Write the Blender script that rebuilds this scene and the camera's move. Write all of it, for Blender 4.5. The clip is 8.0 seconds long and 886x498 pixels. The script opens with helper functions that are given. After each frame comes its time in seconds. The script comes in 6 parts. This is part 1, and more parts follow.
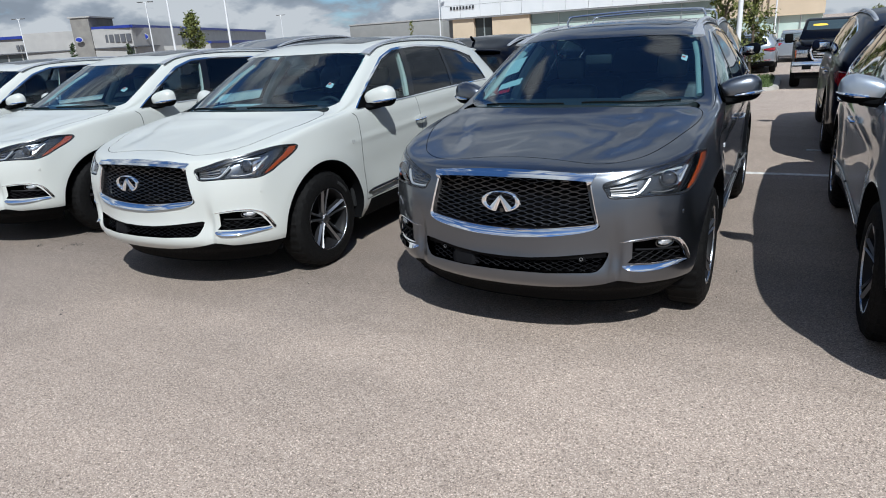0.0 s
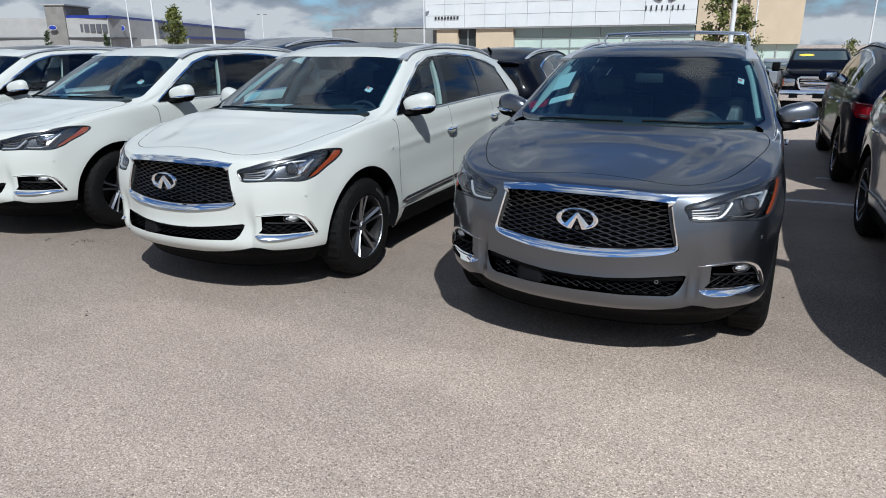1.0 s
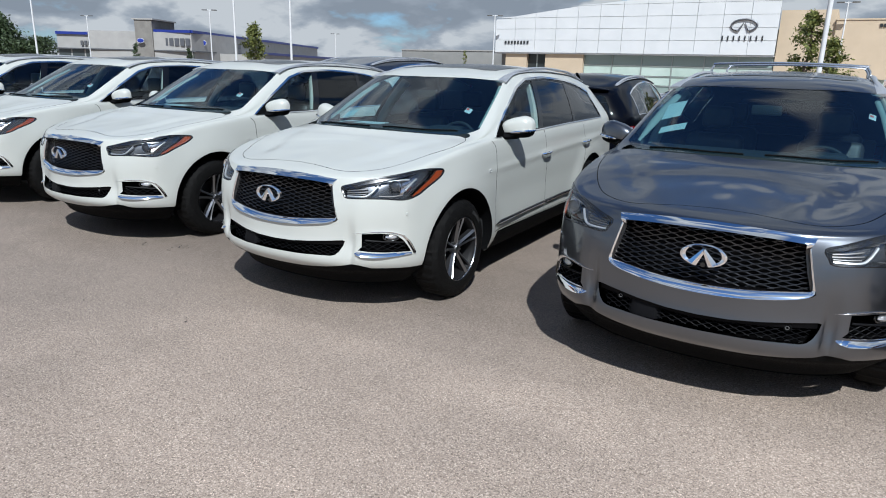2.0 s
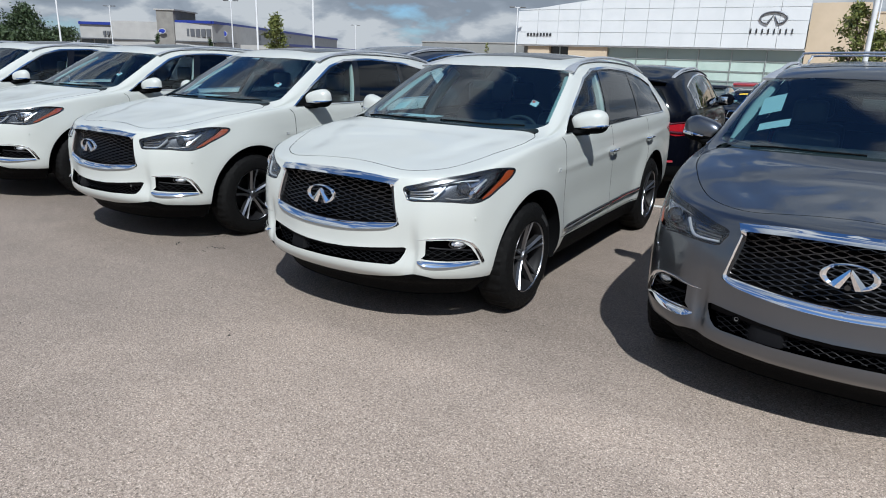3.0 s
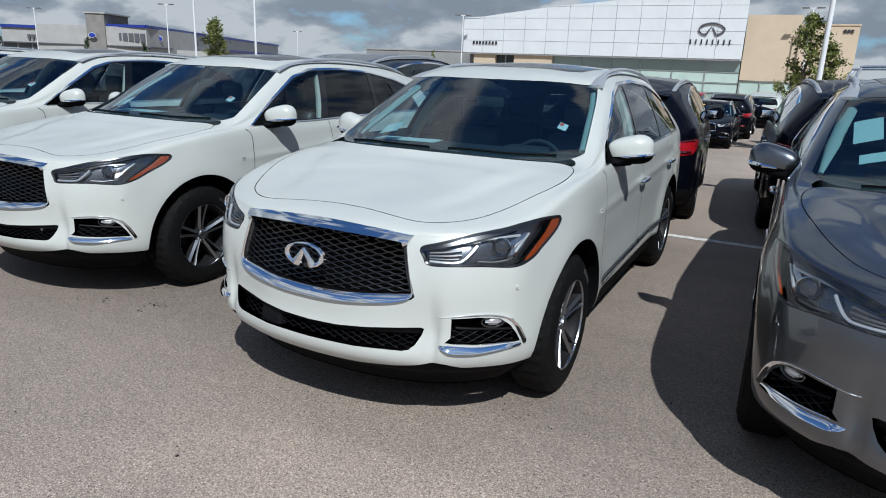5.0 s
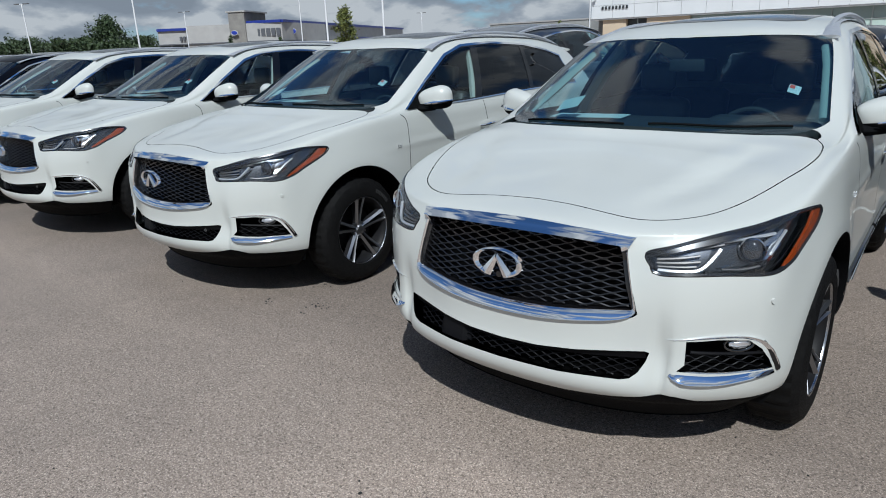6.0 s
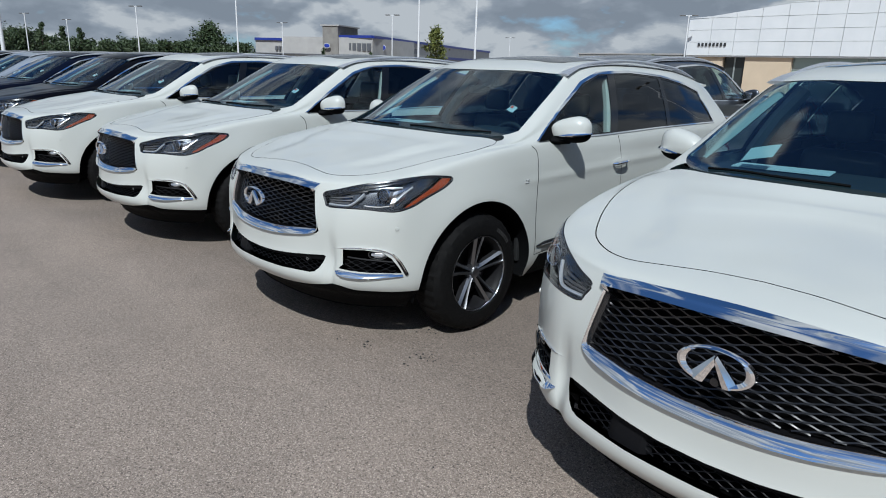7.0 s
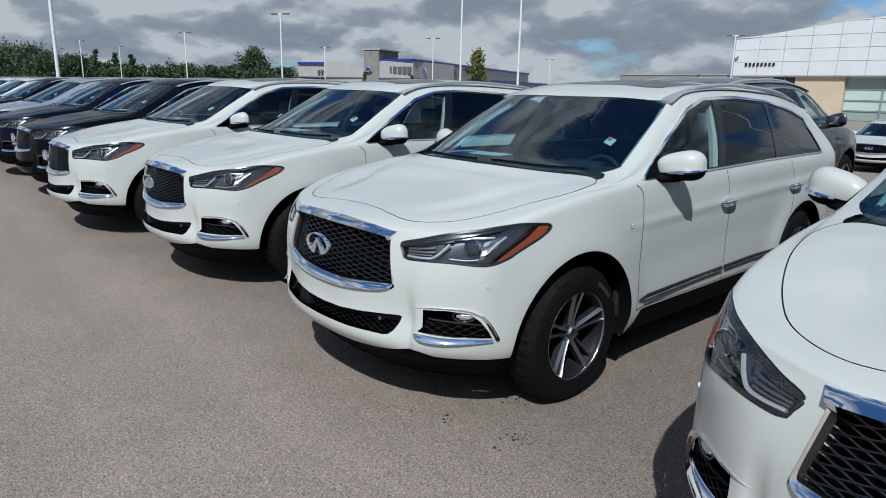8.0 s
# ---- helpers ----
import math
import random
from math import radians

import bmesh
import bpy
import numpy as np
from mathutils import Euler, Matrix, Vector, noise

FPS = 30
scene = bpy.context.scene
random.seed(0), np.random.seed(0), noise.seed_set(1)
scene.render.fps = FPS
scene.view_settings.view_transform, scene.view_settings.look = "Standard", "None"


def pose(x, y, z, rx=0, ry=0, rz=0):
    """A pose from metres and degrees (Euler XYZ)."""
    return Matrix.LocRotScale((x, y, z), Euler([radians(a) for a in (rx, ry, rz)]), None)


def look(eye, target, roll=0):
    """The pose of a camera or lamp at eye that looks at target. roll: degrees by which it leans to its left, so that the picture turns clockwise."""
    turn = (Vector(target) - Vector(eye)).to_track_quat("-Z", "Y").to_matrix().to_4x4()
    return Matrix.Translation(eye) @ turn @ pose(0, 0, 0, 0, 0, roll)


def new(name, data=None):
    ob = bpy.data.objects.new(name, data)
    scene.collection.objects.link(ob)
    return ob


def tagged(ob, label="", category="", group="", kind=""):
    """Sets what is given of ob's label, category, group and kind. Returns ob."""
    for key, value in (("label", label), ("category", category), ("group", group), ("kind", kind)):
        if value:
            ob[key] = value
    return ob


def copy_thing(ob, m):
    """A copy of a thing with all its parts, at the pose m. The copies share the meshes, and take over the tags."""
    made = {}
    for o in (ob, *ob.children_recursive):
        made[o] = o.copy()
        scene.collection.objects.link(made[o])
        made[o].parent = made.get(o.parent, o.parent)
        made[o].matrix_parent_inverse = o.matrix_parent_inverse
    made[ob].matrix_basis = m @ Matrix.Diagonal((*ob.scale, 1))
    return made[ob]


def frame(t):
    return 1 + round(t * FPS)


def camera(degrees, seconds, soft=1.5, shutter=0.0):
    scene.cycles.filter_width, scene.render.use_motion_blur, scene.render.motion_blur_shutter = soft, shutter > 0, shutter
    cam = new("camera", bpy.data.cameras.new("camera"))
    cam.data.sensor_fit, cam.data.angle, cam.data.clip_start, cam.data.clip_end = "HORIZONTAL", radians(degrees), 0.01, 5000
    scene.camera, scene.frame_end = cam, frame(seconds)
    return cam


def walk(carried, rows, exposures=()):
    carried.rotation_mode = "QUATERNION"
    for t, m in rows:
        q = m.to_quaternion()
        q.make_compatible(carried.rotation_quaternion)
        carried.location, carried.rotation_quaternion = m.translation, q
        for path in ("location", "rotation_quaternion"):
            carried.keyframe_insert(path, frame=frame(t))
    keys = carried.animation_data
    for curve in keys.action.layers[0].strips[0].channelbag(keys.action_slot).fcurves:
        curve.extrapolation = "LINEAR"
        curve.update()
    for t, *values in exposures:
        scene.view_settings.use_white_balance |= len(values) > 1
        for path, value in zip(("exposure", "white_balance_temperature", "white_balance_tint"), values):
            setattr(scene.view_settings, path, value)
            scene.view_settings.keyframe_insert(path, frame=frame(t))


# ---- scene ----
EXPOSURES = [(0.0, -.03, 5830, 7), (2.0, -.05, 5830, 7), (3.5, -.07, 5850, 7), (4.2, .0, 5840, 7), (5.5, -.26, 5770, 6), (8.0, -.26, 5770, 6)]
SKY_STRENGTH, CLOUD_SHIFT = .51, (5.3, 1.9, .7)
# ---- camera ----
cam = camera(68.337, 8.0, 1.0)
ROWS = [
    (0.0, 4.1216, -2.9580, 1.6936, -17.957, 3.406, 27.153),
    (0.5, 3.8451, -2.9803, 1.6789, -16.052, -0.903, 27.045),
    (1.0, 3.5823, -3.0808, 1.7031, -17.260, 0.293, 25.392),
    (1.5, 3.4262, -3.1365, 1.7247, -12.885, -0.844, 26.505),
    (2.0, 3.2662, -3.1262, 1.6954, -15.483, -1.512, 30.950),
    (2.2, 3.1575, -3.0841, 1.6876, -15.993, 2.316, 34.538),
    (3.3, 2.5909, -2.8009, 1.6493, -16.519, -4.131, 30.876),
    (3.5, 2.5036, -2.7194, 1.6664, -17.213, -3.239, 26.784),
    (4.0, 2.3048, -2.5110, 1.6659, -17.804, -3.374, 23.398),
    (4.2, 2.2211, -2.4175, 1.6792, -14.417, -2.554, 25.935),
    (5.3, 1.6784, -2.1192, 1.6603, -15.628, -2.055, 28.992),
    (5.5, 1.5755, -2.0749, 1.6557, -14.910, -0.748, 32.440),
    (6.0, 1.2936, -1.9019, 1.6308, -17.395, 2.051, 37.933),
    (6.5, 1.0062, -1.7419, 1.6182, -17.535, -1.877, 40.807),
    (7.0, 0.6243, -1.6839, 1.6229, -15.511, -1.653, 45.003),
    (7.5, 0.3150, -1.6191, 1.6133, -15.861, -4.562, 45.996),
    (8.0, -0.0081, -1.4708, 1.6461, -13.769, -1.252, 48.246),
]
walk(cam, [(t, pose(x, y, z, 90 + pitch, roll, yaw)) for t, x, y, z, pitch, roll, yaw in ROWS], EXPOSURES)

# ---- sun and sky ----
SUN_WAY = Vector((.535, -.715, 1.0)).normalized()
sun = new("sun", bpy.data.lights.new("sun", "SUN"))
sun.data.energy, sun.data.angle, sun.data.color = 5.75, radians(.53), (1, .96, .89)
sun.matrix_world = look(SUN_WAY * 50, (0, 0, 0))


def build_sky():
    w = bpy.data.worlds.new("sky")
    scene.world = w
    w.use_nodes = True
    nt = w.node_tree
    N, L = nt.nodes.new, nt.links.new
    nt.nodes.clear()
    out, bg = N("ShaderNodeOutputWorld"), N("ShaderNodeBackground")
    sky = N("ShaderNodeTexSky")
    sky.sky_type, sky.sun_disc = "NISHITA", False
    sky.sun_elevation = math.asin(SUN_WAY.z)
    sky.sun_rotation = math.atan2(SUN_WAY.x, SUN_WAY.y)
    sky.air_density, sky.dust_density, sky.ozone_density = 1.0, .5, 2.0
    tc, sep = N("ShaderNodeTexCoord"), N("ShaderNodeSeparateXYZ")
    L(tc.outputs["Generated"], sep.inputs[0])
    # clouds lie on a flat deck: the way's x and y over its height
    zc = N("ShaderNodeMath"); zc.operation = "MAXIMUM"; zc.inputs[1].default_value = 0.0
    L(sep.outputs["Z"], zc.inputs[0])
    za = N("ShaderNodeMath"); za.operation = "ADD"; za.inputs[1].default_value = 0.42
    L(zc.outputs[0], za.inputs[0])
    dx, dy = N("ShaderNodeMath"), N("ShaderNodeMath")
    for d, axis in ((dx, "X"), (dy, "Y")):
        d.operation = "DIVIDE"
        L(sep.outputs[axis], d.inputs[0]); L(za.outputs[0], d.inputs[1])
    comb = N("ShaderNodeCombineXYZ")
    L(dx.outputs[0], comb.inputs[0]); L(dy.outputs[0], comb.inputs[1])
    zz = N("ShaderNodeMath"); zz.operation = "MULTIPLY"; zz.inputs[1].default_value = 2.0
    L(sep.outputs["Z"], zz.inputs[0]); L(zz.outputs[0], comb.inputs[2])
    lit = Vector((SUN_WAY.x, SUN_WAY.y, 0)).normalized() * .085
    dens = []
    for shift, pull in ((Vector(CLOUD_SHIFT), 1.0), (Vector(CLOUD_SHIFT) + Vector((lit.x * .3, lit.y * .3, .04)), .945)):
        off, n, up = N("ShaderNodeVectorMath"), N("ShaderNodeTexNoise"), N("ShaderNodeVectorMath")
        up.operation, up.inputs[1].default_value = "MULTIPLY", (pull, pull, 1)
        off.operation, off.inputs[1].default_value = "ADD", shift
        n.inputs["Scale"].default_value, n.inputs["Detail"].default_value, n.inputs["Roughness"].default_value = 2.9, 8, .50
        n.inputs["Distortion"].default_value = .1
        L(comb.outputs[0], up.inputs[0]); L(up.outputs[0], off.inputs[0]); L(off.outputs[0], n.inputs["Vector"])
        dens.append(n)
    cover = N("ShaderNodeValToRGB")
    cover.color_ramp.elements[0].position, cover.color_ramp.elements[1].position = .46, .545
    # the deck closes towards the horizon
    low = N("ShaderNodeMath"); low.operation = "MULTIPLY_ADD"; low.inputs[1].default_value, low.inputs[2].default_value = -.225, .137
    L(zc.outputs[0], low.inputs[0])
    thick = N("ShaderNodeMath"); thick.operation = "ADD"
    L(dens[0].outputs["Fac"], thick.inputs[0]); L(low.outputs[0], thick.inputs[1])
    L(thick.outputs[0], cover.inputs["Fac"])
    # a cloud is bright where it thins towards the sun, grey where it thickens
    dif = N("ShaderNodeMath"); dif.operation = "SUBTRACT"
    L(dens[0].outputs["Fac"], dif.inputs[0]); L(dens[1].outputs["Fac"], dif.inputs[1])
    gain = N("ShaderNodeMath"); gain.operation = "MULTIPLY_ADD"; gain.inputs[1].default_value, gain.inputs[2].default_value = 4.8, .54
    L(dif.outputs[0], gain.inputs[0])
    shade = N("ShaderNodeValToRGB")
    e = shade.color_ramp.elements
    e[0].position, e[0].color = .12, (.54, .59, .66, 1)
    e[1].position, e[1].color = .82, (1.18, 1.18, 1.17, 1)
    m = e.new(.48); m.color = (.68, .73, .80, 1)
    L(gain.outputs[0], shade.inputs["Fac"])
    sk = N("ShaderNodeMixRGB"); sk.blend_type = "MULTIPLY"; sk.inputs[0].default_value = 1
    sk.inputs[2].default_value = (.116, .158, .205, 1)
    L(sky.outputs[0], sk.inputs[1])
    mix = N("ShaderNodeMixRGB")
    L(cover.outputs["Color"], mix.inputs[0]); L(sk.outputs[0], mix.inputs[1]); L(shade.outputs["Color"], mix.inputs[2])
    L(mix.outputs[0], bg.inputs["Color"])
    bg.inputs["Strength"].default_value = SKY_STRENGTH
    L(bg.outputs[0], out.inputs[0])


build_sky()

# ---- materials ----
def material(name, colour=(.5, .5, .5), rough=.5, metal=0.0, coat=0.0, coat_rough=.05, spec=.5):
    m = bpy.data.materials.new(name)
    m.use_nodes = True
    b = m.node_tree.nodes["Principled BSDF"]
    b.inputs["Base Color"].default_value = (*colour, 1)
    b.inputs["Roughness"].default_value, b.inputs["Metallic"].default_value = rough, metal
    b.inputs["Coat Weight"].default_value, b.inputs["Coat Roughness"].default_value = coat, coat_rough
    b.inputs["Specular IOR Level"].default_value = spec
    return m


def nodes_of(m):
    nt = m.node_tree
    return nt.nodes.new, nt.links.new, nt.nodes["Principled BSDF"]


def noise_node(m, scale, detail=4, rough=.55, coords="Object"):
    N, L, b = nodes_of(m)
    tc, n = N("ShaderNodeTexCoord"), N("ShaderNodeTexNoise")
    L(tc.outputs[coords], n.inputs["Vector"])
    n.inputs["Scale"].default_value, n.inputs["Detail"].default_value, n.inputs["Roughness"].default_value = scale, detail, rough
    return n


def ramp(m, source, stops):
    N, L, b = nodes_of(m)
    r = N("ShaderNodeValToRGB")
    e = r.color_ramp.elements
    e[0].position, e[0].color = stops[0][0], (*stops[0][1], 1)
    e[1].position, e[1].color = stops[-1][0], (*stops[-1][1], 1)
    for p, c in stops[1:-1]:
        e.new(p).color = (*c, 1)
    L(source, r.inputs["Fac"])
    return r


def vary(m, scale, stops, bump=0.0, bump_scale=None, rough=None):
    """Colour by noise between stops, with a fine bump and a roughness that follows."""
    N, L, b = nodes_of(m)
    n = noise_node(m, scale)
    L(ramp(m, n.outputs["Fac"], stops).outputs["Color"], b.inputs["Base Color"])
    if bump:
        n2 = noise_node(m, bump_scale or scale * 6, 3)
        bp = N("ShaderNodeBump")
        bp.inputs["Strength"].default_value, bp.inputs["Distance"].default_value = bump, .01
        L(n2.outputs["Fac"], bp.inputs["Height"])
        L(bp.outputs[0], b.inputs["Normal"])
    if rough:
        mr = N("ShaderNodeMapRange")
        mr.inputs["To Min"].default_value, mr.inputs["To Max"].default_value = rough
        L(n.outputs["Fac"], mr.inputs["Value"])
        L(mr.outputs[0], b.inputs["Roughness"])
    return m


def glass(name, tint, rough=.0, ior=1.6):
    """A thin pane: it lets tinted light through and mirrors by Fresnel."""
    m = bpy.data.materials.new(name)
    m.use_nodes = True
    nt = m.node_tree
    N, L = nt.nodes.new, nt.links.new
    nt.nodes.clear()
    out, mix, tr, gl, fr = N("ShaderNodeOutputMaterial"), N("ShaderNodeMixShader"), N("ShaderNodeBsdfTransparent"), N("ShaderNodeBsdfGlossy"), N("ShaderNodeLayerWeight")
    tr.inputs["Color"].default_value = (*tint, 1)
    gl.inputs["Roughness"].default_value = rough
    gl.inputs["Color"].default_value = (.95, .97, 1, 1)
    # Schlick's law, the same from both sides of the pane
    fr.inputs["Blend"].default_value = .5
    f0 = ((ior - 1) / (ior + 1)) ** 2
    p5, fm = N("ShaderNodeMath"), N("ShaderNodeMath")
    p5.operation, p5.inputs[1].default_value = "POWER", 5
    fm.operation, fm.inputs[1].default_value, fm.inputs[2].default_value = "MULTIPLY_ADD", 1 - f0, f0
    L(fr.outputs["Facing"], p5.inputs[0]); L(p5.outputs[0], fm.inputs[0])
    L(fm.outputs[0], mix.inputs[0]); L(tr.outputs[0], mix.inputs[1]); L(gl.outputs[0], mix.inputs[2]); L(mix.outputs[0], out.inputs[0])
    return m


def paint(name, colour, metal=0.0, rough=.35, flake=0.0, spec=.4, coat=1.0, soft=.03):
    m = material(name, colour, rough, metal, coat, soft, spec)
    n = noise_node(m, 1.3, 2)
    c = np.array(colour)
    N, L, b = nodes_of(m)
    L(ramp(m, n.outputs["Fac"], [(.3, tuple(c * .97)), (.7, tuple(np.minimum(c * 1.02, 1)))]).outputs["Color"], b.inputs["Base Color"])
    if flake:
        f = noise_node(m, 900, 1)
        bp = N("ShaderNodeBump")
        bp.inputs["Strength"].default_value, bp.inputs["Distance"].default_value = flake, .002
        L(f.outputs["Fac"], bp.inputs["Height"])
        L(bp.outputs[0], b.inputs["Normal"])
    return m


WHITE = paint("pearl_white_paint", (.464, .476, .450), 0, .35, 0, .35, .65, .07)
GREY = paint("graphite_grey_paint", (.132, .142, .162), 1.0, .34, .05, .4, 1.0, .05)
SILVER = paint("silver_paint", (.42, .46, .51), .7, .32, .05)
BLACK = paint("black_paint", (.002, .0025, .005), 0, .3, 0, .1, .45)
BLUEBLACK = paint("midnight_paint", (.003, .005, .014), .1, .3, 0, .1, .45)
for m in (BLACK, BLUEBLACK):
    m.node_tree.nodes["Principled BSDF"].inputs["Coat IOR"].default_value = 1.35
    m.node_tree.nodes["Principled BSDF"].inputs["IOR"].default_value = 1.15
RED = paint("red_paint", (.35, .015, .02), .2, .3)
CHROME = material("chrome", (.90, .91, .93), .045, 1.0)
DARK_CHROME = material("dark_chrome", (.10, .105, .11), .18, 1.0)
RAIL_BRIGHT = material("polished_aluminium", (.70, .71, .73), .16, 1.0)
RAIL = vary(material("satin_aluminium", (.5, .51, .53), .38, .7), 40, [(.3, (.54, .55, .57)), (.7, (.62, .63, .65))])
PLASTIC = vary(material("black_plastic", (.01, .01, .01), .7, spec=.04), 220, [(.3, (.0030, .0032, .0036)), (.7, (.0065, .0068, .0075))], .15, 700)
GLOSS_BLACK = material("gloss_black", (.006, .006, .007), .12)
MESH_BLACK = material("grille_black", (.007, .007, .008), .23, spec=.75)
INTAKE_BLACK = material("intake_black", (.005, .005, .006), .42, spec=.10)
# near-black that puts the shade of deep hollows into the colour
HOLLOW_SHADE = material("hollow_shade_black", (.002, .002, .0022), .8, spec=.03)
PANEL_BLACK = material("sensor_panel_black", (.006, .006, .007), .5, spec=.10)
# opaque pane; the teal-grey base colour stands in for reflected cloud
TRUCK_GLASS = material("truck_glass", (.045, .062, .062), .03, 0, 1, .01, 1.0)
SEAM = material("seam_shadow_rubber", (.012, .012, .012), .8)
RUBBER = vary(material("tyre_rubber", (.01, .01, .01), .7, spec=.12), 60, [(.3, (.0028, .0028, .0030)), (.7, (.0068, .0066, .0066))], .3, 300)
TYRE_MARK = material("tyre_mark", (.018, .018, .018), .6)
RIM = material("machined_alloy", (.36, .37, .39), .25, 1.0)
RIM_GREY = material("hyper_grey_alloy", (.27, .275, .29), .35, 1.0)
RIM_DARK = material("painted_alloy", (.010, .010, .011), .55, .2, spec=.2)
DISC = material("brake_steel", (.05, .05, .053), .5, 1.0)
WINDSHIELD = glass("windscreen_glass", (.58, .80, .85), 0, 1.94)
SIDE_GLASS = glass("side_glass", (.78, .90, .92), 0, 1.58)
PRIVACY = glass("privacy_glass", (.06, .075, .09), 0, 1.55)
LENS = glass("lamp_lens", (.95, .96, .97), 0, 1.58)
AMBER = material("amber_lens", (.24, .042, .008), .15, 0, 1, .02)
TAIL_RED = material("tail_lens", (.30, .006, .012), .12, 0, 1, .02)
TAIL_DARK = material("smoked_tail_lens", (.05, .003, .005), .1, 0, 1, .02)
LAMP_GLASS = material("projector_glass", (.035, .038, .045), .10, .4, 1, .01)
FOG_BOWL = material("fog_reflector", (.66, .67, .69), .32, .9)
LAMP_DARK = material("lamp_bezel", (.125, .13, .14), .24, .9)
LAMP_SILVER = material("lamp_reflector", (.50, .51, .53), .2, 1.0)
LAMP_PIPE = material("lamp_light_pipe", (.55, .56, .57), .3, .6)
LAMP_BLACK = material("lamp_edge", (.008, .008, .009), .25)
INTERIOR = vary(material("interior_trim", (.05, .052, .055), .75), 30, [(.3, (.008, .009, .010)), (.7, (.013, .014, .015))])
SEAT = vary(material("seat_leather", (.10, .095, .09), .5), 25, [(.3, (.022, .022, .022)), (.7, (.035, .034, .033))], .2, 120)
HEADLINER = material("headliner", (.27, .29, .265), .9)
LOUVRE = material("lamp_louvre", (.155, .150, .147), .48, .8)
PAPER = material("paper", (.50, .52, .51), .8)
PAPER_GREEN = material("tinted_paper", (.40, .45, .43), .8)
STICKER_RED = material("red_print", (.6, .08, .05), .6)
YELLOW = material("yellow_print", (.85, .55, .05), .6)


def asphalt():
    """Stone chips of many greys in a dark binder, with worn and stained patches."""
    m = material("asphalt", (.3, .27, .25), .9)
    N, L, b = nodes_of(m)
    big, mid, fine = noise_node(m, .22, 5), noise_node(m, 1.7, 6, .65), noise_node(m, 210, 2, .6)
    tc = N("ShaderNodeTexCoord")
    chips, edge = N("ShaderNodeTexVoronoi"), N("ShaderNodeTexVoronoi")
    edge.feature = "DISTANCE_TO_EDGE"
    for v in (chips, edge):
        v.inputs["Scale"].default_value = 185
        L(tc.outputs["Object"], v.inputs["Vector"])
    sep = N("ShaderNodeSeparateColor")
    L(chips.outputs["Color"], sep.inputs[0])
    stone = ramp(m, sep.outputs[0], [(.0, (.184, .151, .127)), (.3, (.281, .231, .195)), (.75, (.351, .290, .245)), (1, (.515, .440, .380))])
    binder = ramp(m, edge.outputs["Distance"], [(.0, (.66, .65, .64)), (.10, (1, 1, 1))])
    def times(a, c):
        k = N("ShaderNodeMixRGB"); k.blend_type = "MULTIPLY"; k.inputs[0].default_value = 1
        L(a, k.inputs[1]); L(c, k.inputs[2])
        return k.outputs[0]
    col = times(stone.outputs[0], binder.outputs[0])
    col = times(col, ramp(m, fine.outputs["Fac"], [(.3, (.85, .85, .85)), (.7, (1.12, 1.11, 1.10))]).outputs[0])
    col = times(col, ramp(m, mid.outputs["Fac"], [(.3, (.93, .93, .93)), (.7, (1.06, 1.055, 1.05))]).outputs[0])
    col = times(col, ramp(m, big.outputs["Fac"], [(.3, (.88, .88, .88)), (.62, (1.06, 1.05, 1.04))]).outputs[0])
    # pits where a chip has gone, and a few bright quartz chips
    pit, gem = noise_node(m, 75, 2, .5), noise_node(m, 130, 1, .5)
    col = times(col, ramp(m, pit.outputs["Fac"], [(.345, (.45, .44, .43)), (.41, (1, 1, 1))]).outputs[0])
    col = times(col, ramp(m, gem.outputs["Fac"], [(.60, (1, 1, 1)), (.68, (1.5, 1.48, 1.45))]).outputs[0])
    # the asphalt grows paler towards +x, over a wavering border
    sx, edge_n = N("ShaderNodeSeparateXYZ"), noise_node(m, .35, 4)
    L(tc.outputs["Object"], sx.inputs[0])
    wob = N("ShaderNodeMath"); wob.operation = "MULTIPLY_ADD"; wob.inputs[1].default_value = 5.0
    L(edge_n.outputs["Fac"], wob.inputs[0]); L(sx.outputs["X"], wob.inputs[2])
    lane = N("ShaderNodeMapRange"); lane.interpolation_type = "SMOOTHSTEP"
    lane.inputs["From Min"].default_value, lane.inputs["From Max"].default_value = 0.2, 6.6
    L(wob.outputs[0], lane.inputs["Value"])
    col = times(col, ramp(m, lane.outputs[0], [(0, (.82, .82, .82)), (1, (1.28, 1.27, 1.26))]).outputs[0])
    # darkest between about y 1 and 5, less so on to y 12, with a noisy edge
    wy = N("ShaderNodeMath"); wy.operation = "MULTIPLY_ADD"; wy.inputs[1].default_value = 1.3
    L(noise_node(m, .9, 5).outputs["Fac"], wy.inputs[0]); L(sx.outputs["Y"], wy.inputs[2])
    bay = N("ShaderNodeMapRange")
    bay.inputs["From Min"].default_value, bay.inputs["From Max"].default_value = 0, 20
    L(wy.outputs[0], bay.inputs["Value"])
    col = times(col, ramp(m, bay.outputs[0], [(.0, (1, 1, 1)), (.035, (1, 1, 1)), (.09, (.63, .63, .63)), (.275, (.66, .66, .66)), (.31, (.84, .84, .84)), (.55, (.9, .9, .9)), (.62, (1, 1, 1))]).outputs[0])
    # long faint tyre tracks along the lane
    tr = N("ShaderNodeMapping"); tr.inputs["Rotation"].default_value, tr.inputs["Scale"].default_value = (0, 0, radians(-24)), (.12, 1.6, 1)
    tn = N("ShaderNodeTexNoise"); tn.inputs["Scale"].default_value, tn.inputs["Detail"].default_value = 1.5, 6
    L(tc.outputs["Object"], tr.inputs["Vector"]); L(tr.outputs[0], tn.inputs["Vector"])
